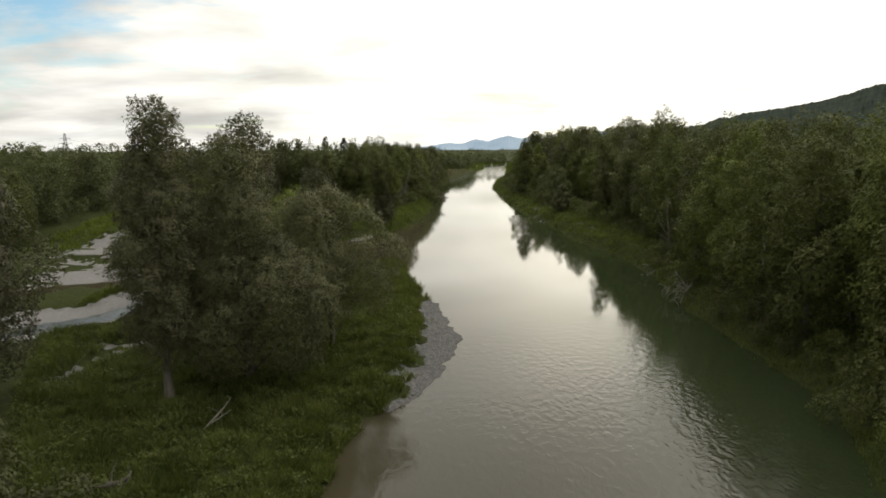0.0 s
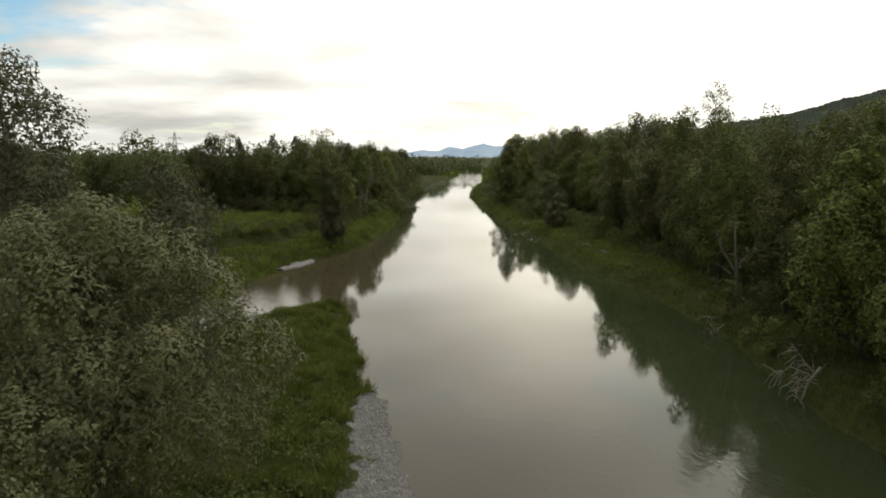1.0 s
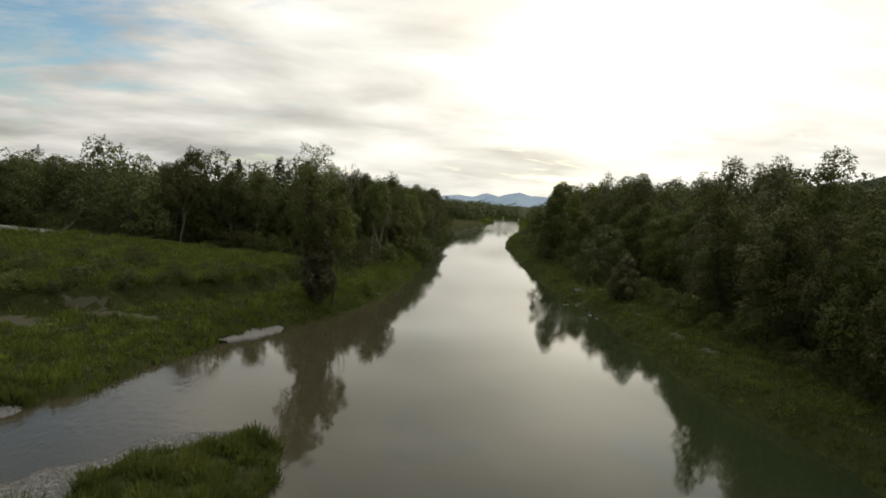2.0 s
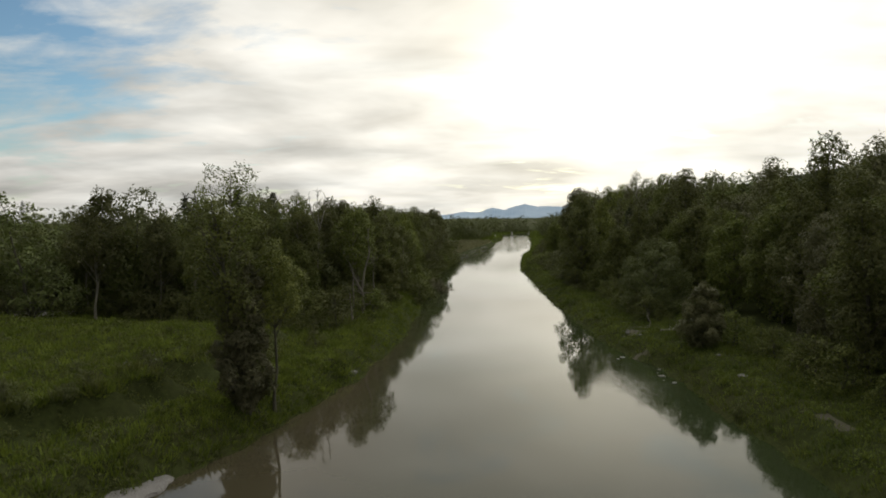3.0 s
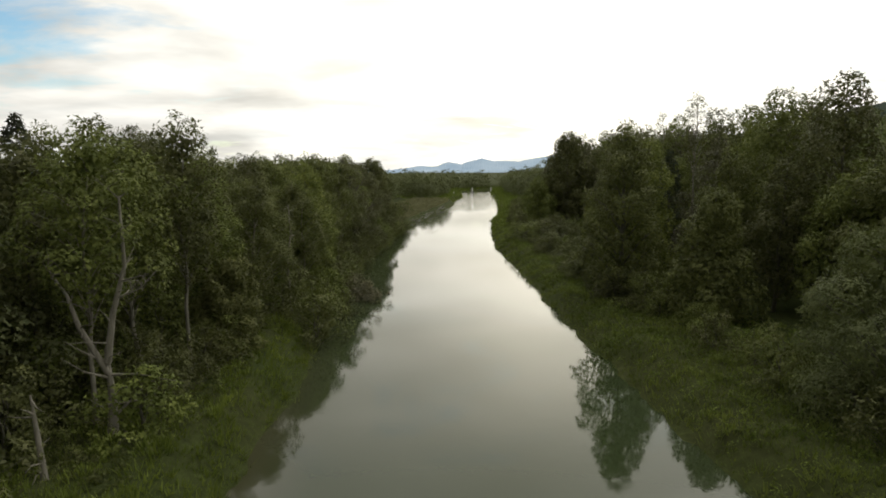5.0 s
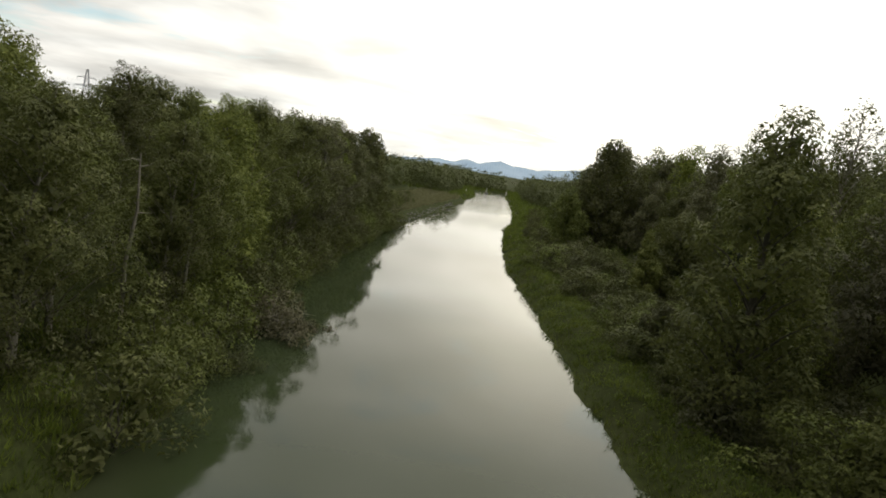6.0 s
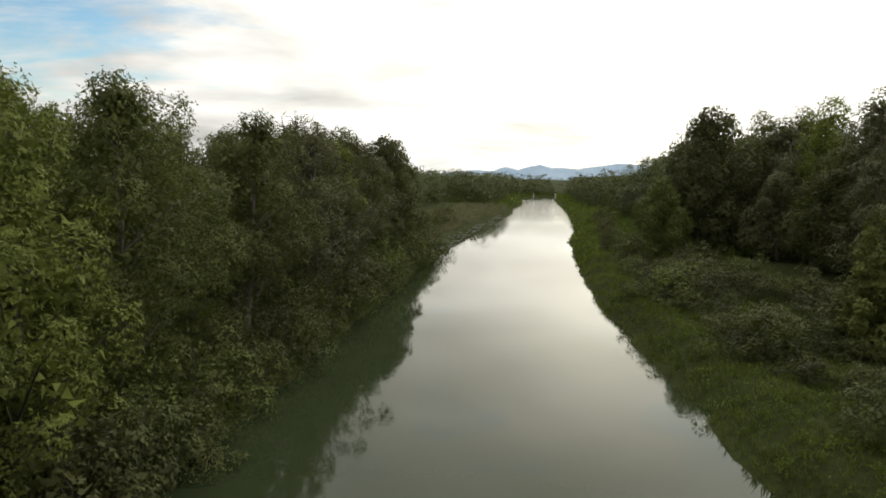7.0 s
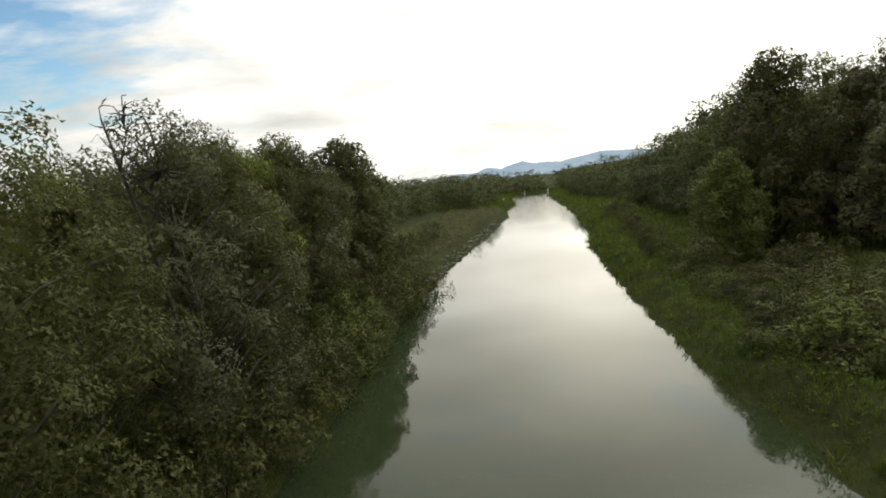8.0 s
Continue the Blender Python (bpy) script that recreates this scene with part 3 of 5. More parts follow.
def make_tree(name, label, seed, height, radius, base, shape, limbs, twigs, per, leaf, leaves, bark, trunk_r=0.2, bend=0.6, droop=0.25, stems=1, lopsided=0.25, thin=0.0, puff=None, core=110, bare=0):
    """One tree: an empty with a trunk (limbs joined on) and a crown of leafy lobes over the limbs' ends."""
    r = np.random.RandomState(seed)
    env = ENVELOPES[shape]
    wood, hearts, radii, ways = Wood(), [], [], []
    lobes = r.uniform(0, 6.28, 3)
    puff = 0.27 * radius if puff is None else puff
    count = int(limbs * twigs * per * 2.9 * (1 - thin))
    limbs = int(limbs * 1.3)
    for stem in range(stems):
        lean = np.array([*r.normal(0, bend, 2), 0]) * (1 if stems == 1 else 2.2)
        n = 7
        path = [np.array([0, 0, -0.5]) + np.array([lean[0] * (i / n) ** 1.4, lean[1] * (i / n) ** 1.4, (height * (0.97 - 0.1 * stem) + 0.5) * i / n]) + (np.array([*r.normal(0, 0.12, 2), 0]) if i else 0) for i in range(n + 1)]
        if stems > 1:
            path[0] = path[0] + np.array([*r.normal(0, 0.35, 2), 0])
        wood.limb(path, [trunk_r * (1.25 if i == 0 else 1) * (1 - 0.9 * i / n) for i in range(n + 1)], 7)
        for q in range(limbs // stems):
            u = (q + r.uniform(0.1, 0.9)) / (limbs // stems)
            h = height * (base + (0.97 - base) * u)
            ang = q * 2.4 + r.uniform(-0.5, 0.5)
            bulge = 1 + lopsided * (math.sin(2 * ang + lobes[0]) * 0.5 + math.sin(3 * ang + 5 * u + lobes[1]) * 0.5) + r.uniform(-0.46, 0.22)
            reach = radius * env(u) * bulge
            at = min(n - 1e-3, max(0.4, (h - 0.10 * height * (1 - u) - 0.55 * reach) / (height * (0.97 - 0.1 * stem)) * n))
            i = int(at)
            foot = path[i] + (path[i + 1] - path[i]) * (at - i)
            tip = np.array([foot[0] + reach * math.cos(ang), foot[1] + reach * math.sin(ang), h + r.uniform(-0.4, 0.4)])
            mid = foot * 0.45 + tip * 0.55 + np.array([0, 0, 0.12 * reach])
            wood.limb([foot, mid, tip], [trunk_r * 0.34 * (1 - 0.6 * u), trunk_r * 0.2 * (1 - 0.6 * u), 0.012], 4)
            away = np.array([math.cos(ang), math.sin(ang), 0.45 + 0.6 * u])
            away /= np.linalg.norm(away)
            lobe = puff * r.uniform(0.62, 1.4) * (1.1 - 0.35 * u)
            hearts.append(tip - lobe * 0.55 * away)
            radii.append(lobe)
            ways.append(away)
    # leafless twigs that stand out over the top
    for q in range(bare):
        foot = path[n] * 0.35 + path[n - 1] * 0.65 + np.array([*r.normal(0, 0.22 * radius, 2), r.uniform(-1.6, -0.4)])
        d = np.array([*r.normal(0, 0.6, 2), r.uniform(0.7, 1.5)])
        wood.limb([path[n - 1], foot, foot + d * 0.55 + r.normal(0, 0.12, 3), foot + d], [0.05, 0.038, 0.022, 0.008], 4)
        for side in range(3):
            a = foot + d * r.uniform(0.35, 0.85)
            e = d * 0.3 + r.normal(0, 0.3, 3)
            wood.limb([a, a + e * 0.6, a + e], [0.018, 0.013, 0.006], 3)
    # shaded inner sprays, larger and fewer
    inner = []
    for q in range(core):
        u = r.uniform(0.04, 0.93)
        d, ang = r.uniform(0.1, 0.62) * radius * env(u), r.uniform(0, 6.28)
        spine = path[min(n, int(n * u))]
        inner.append((spine[0] + d * math.cos(ang), spine[1] + d * math.sin(ang), height * (base + (0.97 - base) * u)))
    thing = new(name)
    mesh_object("trunk", [tuple(p) for p in wood.v], wood.f, bark, thing, smooth=True)
    v, f = crown_leaves(r, np.array(hearts), np.array(radii), np.array(ways), count, leaf, leaf * 0.62, droop, thin)
    if core:
        v2, f2 = leaf_fans(r, np.array(inner), np.full(core, 0.14 * radius), 10, min(0.14 * radius, 2.4 * leaf + 0.05), min(0.12 * radius, 1.9 * leaf + 0.05), droop, 0.9)
        v, f = np.concatenate([v, v2]), np.concatenate([f, f2 + len(v)])
    mesh_object("crown", v, f, leaves, thing)
    return tagged(thing, label, "tree")


TALL = {}


def kinds_of(count, **rules):
    """Some trees of one kind that differ by seed and proportion."""
    r = np.random.RandomState(rules.pop("seed"))
    out = []
    for n in range(count):
        own = dict(rules)
        own["height"] = rules["height"] * r.uniform(0.9, 1.1)
        own["radius"] = rules["radius"] * r.uniform(0.85, 1.2)
        out.append(make_tree(seed=int(r.randint(1e6)), **own))
        TALL[out[-1].name] = own["height"]
    return out


rnd = random.Random(7)
F = "tall dark green broadleaf tree in the riverside forest"
FRONT = kinds_of(5, seed=11, name="broadleaf_tree", label=F, height=16, radius=3.5, base=0.16, shape="tall", limbs=22, twigs=14, per=16, leaf=0.28, leaves=LEAF_FOREST, bark=BARK, puff=1.35, core=75)
FRONT += kinds_of(3, seed=12, name="broadleaf_tree", label="slender grey-green alder with a leafy rounded crown", height=15, radius=3.2, base=0.10, shape="billow", limbs=22, twigs=14, per=16, leaf=0.26, leaves=LEAF_WILLOW, bark=BARK_PALE, puff=1.35, core=75)
FRONT += kinds_of(2, seed=13, name="broadleaf_tree", label="fresh green broadleaf tree at the forest edge", height=14, radius=3.3, base=0.10, shape="billow", limbs=22, twigs=14, per=16, leaf=0.27, leaves=LEAF_BRIGHT, bark=BARK, puff=1.35, core=75)
OPEN = kinds_of(3, seed=14, name="broadleaf_tree", label="tall tree with a bare pale trunk and a high crown", height=17, radius=3.2, base=0.45, shape="tall", limbs=28, twigs=10, per=12, leaf=0.27, leaves=LEAF_FOREST, bark=BARK_PALE, trunk_r=0.17, puff=1.1, core=75)
FINE = kinds_of(2, seed=15, name="broadleaf_tree", label="leafy green maple in the forest wall by the water", height=15, radius=3.1, base=0.24, shape="tall", limbs=27, twigs=13, per=25, leaf=0.155, leaves=LEAF_FOREST, bark=BARK_PALE, puff=1.0)
FINE += kinds_of(1, seed=16, name="broadleaf_tree", label="grey-green alder leaning over the water", height=14, radius=3.2, base=0.10, shape="billow", limbs=27, twigs=13, per=25, leaf=0.135, leaves=LEAF_WILLOW, bark=BARK, puff=1.0)
# the brighter leaf colour of these maples also stands in for lit clumps
FINE += kinds_of(2, seed=17, name="broadleaf_tree", label="yellow-green maple at the water's edge", height=13.2, radius=3.2, base=0.08, shape="billow", limbs=27, twigs=13, per=25, leaf=0.155, leaves=LEAF_BRIGHT, bark=BARK, puff=1.0)
BACK = kinds_of(5, seed=21, name="forest_tree", label="dark broadleaf tree deep in the riverside forest", height=16.5, radius=4.2, base=0.08, shape="tall", limbs=18, twigs=7, per=9, leaf=0.45, leaves=LEAF_DARK, bark=BARK, puff=1.5, core=24)
SPRUCE = kinds_of(2, seed=31, name="spruce_tree", label="narrow dark spruce standing above the forest canopy", height=18, radius=3.7, base=0.12, shape="cone", limbs=80, twigs=5, per=7, leaf=0.4, leaves=LEAF_NEEDLE, bark=BARK, bend=0.1, droop=0.5, lopsided=0.25, core=0, puff=0.5)
BUSH = kinds_of(4, seed=41, name="willow_bush", label="rounded grey-green willow bush on the river bank", height=3.0, radius=1.9, base=0.05, shape="billow", limbs=14, twigs=8, per=8, leaf=0.19, leaves=LEAF_SCRUB, bark=BARK, trunk_r=0.06, stems=2, bend=0.2, puff=0.62, core=14)
SHRUB = kinds_of(4, seed=42, name="forest_shrub", label="dark green shrub at the foot of the forest", height=3.6, radius=2.2, base=0.04, shape="billow", limbs=14, twigs=7, per=9, leaf=0.2, leaves=LEAF_FOREST, bark=BARK, trunk_r=0.07, stems=2, bend=0.2, puff=0.7, core=14)
SPARSE = kinds_of(2, seed=51, name="tall_poplar", label="tall thin-leaved poplar standing out over the canopy", height=19, radius=2.1, base=0.6, shape="top", limbs=30, twigs=4, per=13, leaf=0.26, leaves=LEAF_FOREST, bark=BARK_PALE, thin=0.5, puff=0.65, core=0)
PLACED = set()


def plant(model, x, y, size=1.0, group="riverside forest", turn=None, wide=1.0):
    """The model itself where it stands first, copies of it after that."""
    a, b = size * wide * rnd.uniform(0.92, 1.08), size * wide * rnd.uniform(0.92, 1.08)
    m = pose(x, y, gz(x, y) - 0.05, rnd.uniform(-2, 2), rnd.uniform(-2, 2), rnd.uniform(0, 360) if turn is None else turn) @ Matrix.Diagonal((a, b, size, 1))
    if model.name in PLACED:
        ob = copy_thing(model, Matrix())
    else:
        ob = model
        PLACED.add(model.name)
    ob.matrix_basis = m
    if group:
        ob["group"] = group
    return ob


def lone(x, y, turn=0.0, **rules):
    """A tree of its own shape at its own place."""
    ob = make_tree(**rules)
    ob.matrix_basis = pose(x, y, gz(x, y) - 0.05, 0, 0, turn)
    return ob


def plant_rest():
    """Models that no row has used yet stand deep in the wood."""
    for n, mdl in enumerate(FRONT + OPEN + FINE + BACK + SPRUCE + BUSH + SHRUB + SPARSE):
        if mdl.name not in PLACED:
            plant(mdl, 62 + n % 4, 60 + 8 * n, 0.9)


# ---- island trees ----
lone(-15.1, 35.5, name="willow_tree", label="tall slim grey-green willow on the grassy island", seed=101, height=16.4, radius=2.0, base=0.24, shape="tall", limbs=40, twigs=16, per=46, leaf=0.15, leaves=LEAF_WILLOW, bark=BARK_PALE, trunk_r=0.26, bend=0.5, lopsided=0.4, puff=1.05)
lone(-11.5, 38.4, 200, name="willow_tree", label="broad dense silvery willow hanging to the grass", seed=102, height=13.8, radius=3.7, base=0.17, shape="shouldered", limbs=15, twigs=48, per=70, leaf=0.135, leaves=LEAF_WILLOW, bark=BARK, trunk_r=0.34, bend=1.0, lopsided=0.45, puff=1.9)
lone(-7.8, 45.2, 40, name="willow_tree", label="spreading silvery willow with bare lower limbs beside the broad one", seed=103, height=11.0, radius=3.4, base=0.36, shape="billow", limbs=23, twigs=25, per=60, leaf=0.14, leaves=LEAF_WILLOW, bark=BARK, trunk_r=0.18, bend=0.8, lopsided=0.6, puff=1.65)
lone(-12.7, 62, 120, name="willow_tree", label="broad grey-green willow leaning over the island grass", seed=104, height=11.8, radius=3.2, base=0.1, shape="billow", limbs=27, twigs=23, per=36, leaf=0.17, leaves=LEAF_WILLOW, bark=BARK, trunk_r=0.28, bend=1.2, lopsided=0.55, thin=0.2, puff=1.35, core=40)
lone(-16.8, 56.5, 10, name="willow_tree", label="tall willow with a round airy top above the others", seed=105, height=16.6, radius=2.2, base=0.60, shape="round", limbs=34, twigs=11, per=22, leaf=0.22, leaves=LEAF_WILLOW, bark=BARK_PALE, trunk_r=0.26, bend=0.7, thin=0.05, puff=1.1, core=30)
lone(-24.4, 34.0, 70, name="willow_tree", label="dark willow with a bent trunk at the creek bank", seed=106, height=13.5, radius=3.6, base=0.2, shape="tall", limbs=36, twigs=13, per=26, leaf=0.19, leaves=LEAF_WILLOW, bark=BARK, trunk_r=0.26, bend=1.1, lopsided=0.5, puff=1.25)
lone(-15.2, 21.0, 0, name="willow_bush", label="pale green willow bush at the island's end", seed=107, height=5.6, radius=2.8, base=0.05, shape="billow", limbs=36, twigs=11, per=18, leaf=0.2, leaves=LEAF_SCRUB, bark=BARK, trunk_r=0.1, stems=2, puff=0.85)
for n, (x, y, h, w) in enumerate(((-15.6, 66.5, 10.0, 3.4), (-19.2, 62.5, 11.8, 3.6), (-21.0, 56.5, 11.5, 3.4), (-25.0, 61.0, 10.2, 3.4), (-18.6, 71.5, 8.0, 3.0), (-17.6, 50.0, 11.0, 4.0))):
    lone(x, y, 50 * n, name="willow_tree", label="mid-green rounded willow in the island thicket", seed=110 + n, height=h, radius=w, base=0.08, shape="billow", limbs=30, twigs=13, per=18, leaf=0.23, leaves=(LEAF_BRIGHT, LEAF_WILLOW)[n % 2], bark=BARK, trunk_r=0.18, puff=1.3, lopsided=0.4)
# ---- lone trees of the banks ----
lone(-10.6, 114.8, 0, name="ivy_clad_tree", label="ivy-clad tree with a leafy column and a thin airy top", seed=121, height=10.2, radius=1.15, base=0.05, shape="tall", limbs=70, twigs=6, per=30, leaf=0.22, leaves=LEAF_WILLOW, bark=BARK, trunk_r=0.34, bend=0.4, puff=0.5, core=60, lopsided=0.6)
lone(-10.8, 115.0, 30, name="willow_tree", label="dark leafy crown of a leaning willow over the ivy-clad trunk", seed=122, height=13.4, radius=2.1, base=0.45, shape="round", limbs=44, twigs=10, per=16, leaf=0.22, leaves=LEAF_FOREST, bark=BARK, trunk_r=0.24, bend=0.8, thin=0.35, lopsided=0.6, puff=0.75, core=20, bare=9)
lone(-12.4, 117.6, 0, name="tall_poplar", label="thin poplar with an airy half-bare twiggy top", seed=126, height=15.7, radius=2.5, base=0.66, shape="top", limbs=24, twigs=7, per=14, leaf=0.2, leaves=LEAF_FOREST, bark=BARK_PALE, trunk_r=0.15, puff=0.7, thin=0.35, core=0, bare=8)
# lit limbs of the leaning willow, set as an added tree in brighter leaves
lone(-9.3, 116.6, 0, name="willow_tree", label="pale green leafy limbs of the leaning willow, on an added stem beside the ivy-clad tree", seed=127, height=11.4, radius=1.7, base=0.60, shape="billow", limbs=20, twigs=12, per=22, leaf=0.15, leaves=LEAF_BRIGHT, bark=BARK, trunk_r=0.13, puff=0.75, core=20, bend=0.3)
lone(-7.8, 164.6, 0, name="young_maple", label="fresh yellow-green young maple beside the dead tree", seed=123, height=6.2, radius=2.5, base=0.06, shape="billow", limbs=50, twigs=6, per=22, leaf=0.26, leaves=LEAF_BRIGHT, bark=BARK, trunk_r=0.1, puff=0.6, core=60)
lone(-5.0, 223.0, 15, name="willow_tree", label="feathery willow with dark forked limbs over the water", seed=124, height=13.2, radius=4.7, base=0.12, shape="billow", limbs=44, twigs=14, per=26, leaf=0.17, leaves=LEAF_WILLOW, bark=BARK, trunk_r=0.26, bend=0.6, lopsided=0.3, puff=0.9, thin=0.45, core=8, bare=22)
lone(-4.6, 254.0, 0, name="oak_tree", label="dark rounded tree ending the forest at the river bend", seed=125, height=14.4, radius=4.0, base=0.1, shape="billow", limbs=40, twigs=11, per=16, leaf=0.34, leaves=LEAF_FOREST, bark=BARK, trunk_r=0.26, puff=1.1)
lone(25.8, 151.8, 0, name="willow_tree", label="broad dome-shaped willow on the grassy bank", seed=131, height=8.8, radius=4.1, base=0.03, shape="billow", limbs=40, twigs=11, per=36, leaf=0.15, leaves=LEAF_DARK, bark=BARK, trunk_r=0.2, stems=2, lopsided=0.15, puff=1.1)
lone(24.4, 131.6, 0, name="young_alder", label="small conical young alder on the bank", seed=132, height=5.4, radius=1.8, base=0.05, shape="tall", limbs=40, twigs=5, per=24, leaf=0.24, leaves=LEAF_WILLOW, bark=BARK, trunk_r=0.09, puff=0.5, core=40)
lone(26.8, 171.0, 0, name="hornbeam", label="conical dark green tree at the forest edge", seed=133, height=10.2, radius=3.0, base=0.05, shape="cone", limbs=40, twigs=11, per=16, leaf=0.3, leaves=LEAF_FOREST, bark=BARK, trunk_r=0.18, puff=1.1)
lone(23.2, 180.5, 0, name="poplar_tree", label="tall dense poplar close to the water", seed=134, height=16.0, radius=3.3, base=0.05, shape="tall", limbs=40, twigs=11, per=16, leaf=0.28, leaves=LEAF_FOREST, bark=BARK, trunk_r=0.3, puff=1.1)
# the sunlit look of this alder is put into its leaf colour
lone(27.6, 187.0, 0, name="alder_tree", label="yellow-green alder at the scrub's edge, sunlight put into its leaf colour", seed=135, height=14.5, radius=2.8, base=0.05, shape="tall", limbs=40, twigs=11, per=16, leaf=0.24, leaves=LEAF_BRIGHT, bark=BARK, trunk_r=0.2, puff=1.1)
lone(32.8, 213.8, 0, name="willow_tree", label="round dense willow in the scrub", seed=136, height=9.4, radius=3.9, base=0.03, shape="billow", limbs=40, twigs=11, per=16, leaf=0.24, leaves=LEAF_FOREST, bark=BARK, trunk_r=0.2, stems=2, lopsided=0.15, puff=1.1)
lone(29.0, 211.0, 0, name="young_alder", label="pointed young alder in the scrub", seed=137, height=7.4, radius=1.8, base=0.05, shape="cone", limbs=40, twigs=5, per=22, leaf=0.24, leaves=LEAF_BRIGHT, bark=BARK, trunk_r=0.1, puff=0.5, core=40)
lone(23.2, 190.6, 0, name="willow_bush", label="upright young willow bush in the scrub", seed=138, height=4.0, radius=1.5, base=0.04, shape="tall", limbs=40, twigs=5, per=24, leaf=0.18, leaves=LEAF_SCRUB, bark=BARK, trunk_r=0.06, stems=2, puff=0.4, core=20)
lone(30.0, 255.8, 0, name="alder_tree", label="dark alder standing before the forest wall", seed=139, height=9.6, radius=2.9, base=0.05, shape="tall", limbs=40, twigs=11, per=16, leaf=0.3, leaves=LEAF_FOREST, bark=BARK, trunk_r=0.16, puff=1.1)
lone(38.0, 262.5, 0, name="poplar_tree", label="very tall broad dark poplar in the forest", seed=140, height=19.6, radius=6.0, base=0.08, shape="billow", limbs=44, twigs=11, per=16, leaf=0.42, leaves=LEAF_FOREST, bark=BARK, trunk_r=0.34, puff=1.6, lopsided=0.15)
lone(33.0, 264.8, 0, name="alder_tree", label="rounded alder at the foot of the tall poplar", seed=141, height=10.5, radius=2.8, base=0.05, shape="billow", limbs=40, twigs=11, per=16, leaf=0.32, leaves=LEAF_FOREST, bark=BARK, trunk_r=0.16, puff=1.1)

# ---- left bank forest ----
y = 116.0
while y < 330:
    edge = float(along(FOREST_L, y))
    for row, off in enumerate((0.5, 5.5, 11.5, 19)):
        x = edge - off + rnd.uniform(-1.5, 1.5)
        yy = y + rnd.uniform(-1.8, 1.8)
        near = 140 < y < 275
        if 165 < y < 250:
            pool = FINE[:2] * 2 + FINE[2:4] + OPEN if row < 2 and y < 179 else FINE[:2] * 2 + FINE[3:4] if row < 2 and y < 214 else FINE[:3] * 2 + FINE[3:] if row < 2 or (row == 2 and 192 < y < 226) else FRONT if row == 2 else BACK
            low = (0.98 if 190 < y < 212 else 0.78, 1.03 if y > 198 else 0.95, 0.88, 0.70)[row] * (0.70 if 212 < y < 225 and row else 0.84 if y > 225 and row else 1.0)
        else:
            pool = (OPEN * 3 + FRONT[:2] if row == 0 and y < 165 else FRONT[:5] + OPEN if y < 165 else FRONT) if row < 2 and near else BACK
            low = 0.74 if row == 0 else 0.66 if y < 138 else 0.90 if y < 180 else 0.84
        model = rnd.choice(pool)
        plant(model, x, yy, min(rnd.uniform(0.90, 1.12) * low * (1.0 if y < 160 else 1.08 if y < 184 else 1.05), (14.6 if y < 179 else 13.3 if y < 212 else 14.8) / TALL[model.name]))
    y += 5.2
EDGE = ((-74, -58, -50, -44, -28, -14), (140, 143, 152, 150, 144, 148))
for n in range(18):
    x = -73 + 3.4 * n
    for off in (0.5, 4.5, 9.5, 15, 22):
        xx, yy = x + rnd.uniform(-1.4, 1.4), float(np.interp(x, *EDGE)) + off + rnd.uniform(-1.5, 1.5)
        plant(rnd.choice(BACK + FRONT[:3] + OPEN[:2] if off < 5 else BACK + FRONT[:2]), xx, yy, rnd.uniform(0.56, 0.76))
    plant(rnd.choice(SHRUB), x + rnd.uniform(-1, 1), float(np.interp(x, *EDGE)) - rnd.uniform(1, 3.5), rnd.uniform(0.5, 0.95), "shrubs on the bank")
# the wood beyond the creek's gravel flat
for n in range(15):
    for off in (0, 6, 12):
        plant(rnd.choice(BACK + FRONT[:2]), -61 - off + rnd.uniform(-2, 2), 80 + 4.2 * n + rnd.uniform(-1.5, 1.5), rnd.uniform(0.55, 0.74))
# ---- right bank forest ----
y = -22.0
while y < 345:
    edge = float(along(FOREST_R, y))
    for row, off in enumerate((1.0, 6.5, 13, 21)):
        x = edge + off + rnd.uniform(-1.6, 1.6)
        yy = y + rnd.uniform(-2, 2)
        pool = (FRONT[:5] if y < 110 else FRONT[:5] * 2 + FRONT[5:8] if y < 175 else FRONT) if row < 2 and y < 290 else BACK
        plant(rnd.choice(pool), x, yy, rnd.uniform(0.92, 1.1) * (0.84 if row == 0 else 1.13 if 195 < y < 238 else 1.2 if 238 <= y < 325 else 0.93 if y < 62 else 0.98 if y < 112 else 1.07))
    y += 5.6
for x, y, s, kind in ((30.3, 88.4, 0.95, SPARSE), (40, 142, 0.98, SPARSE), (36.8, 197, 0.95, SPARSE), (46, 228, 0.98, SPARSE), (-16, 201, 0.62, SPARSE), (-6.8, 231, 1.08, FINE), (-6.2, 239, 1.04, FINE), (-6.0, 246.5, 1.0, FINE), (-32, 173, 0.92, SPRUCE), (-27, 176, 0.88, SPRUCE), (-38, 168, 0.8, SPRUCE), (-19, 158, 0.78, SPARSE), (39, 210, 0.8, SPRUCE)):
    model = rnd.choice(kind)
    plant(model, x, y, min(s, 13.6 / TALL[model.name]) if kind is FINE else s)
# ---- undergrowth and scrub ----
for a, b, gap, off, pool in ((152, 172, 3.0, -5.0, SHRUB), (172, 262, 2.0, -0.7, SHRUB), (176, 262, 3.4, -3.2, SHRUB), (262, 300, 4, -6, SHRUB)):
    y = a
    while y < b:
        plant(rnd.choice(pool + BUSH[:1]), float(along(LEFT, y)) + off + rnd.uniform(-0.7, 0.5), y, rnd.uniform(0.55, 1.1), "shrubs on the bank")
        y += gap * rnd.uniform(0.7, 1.3)
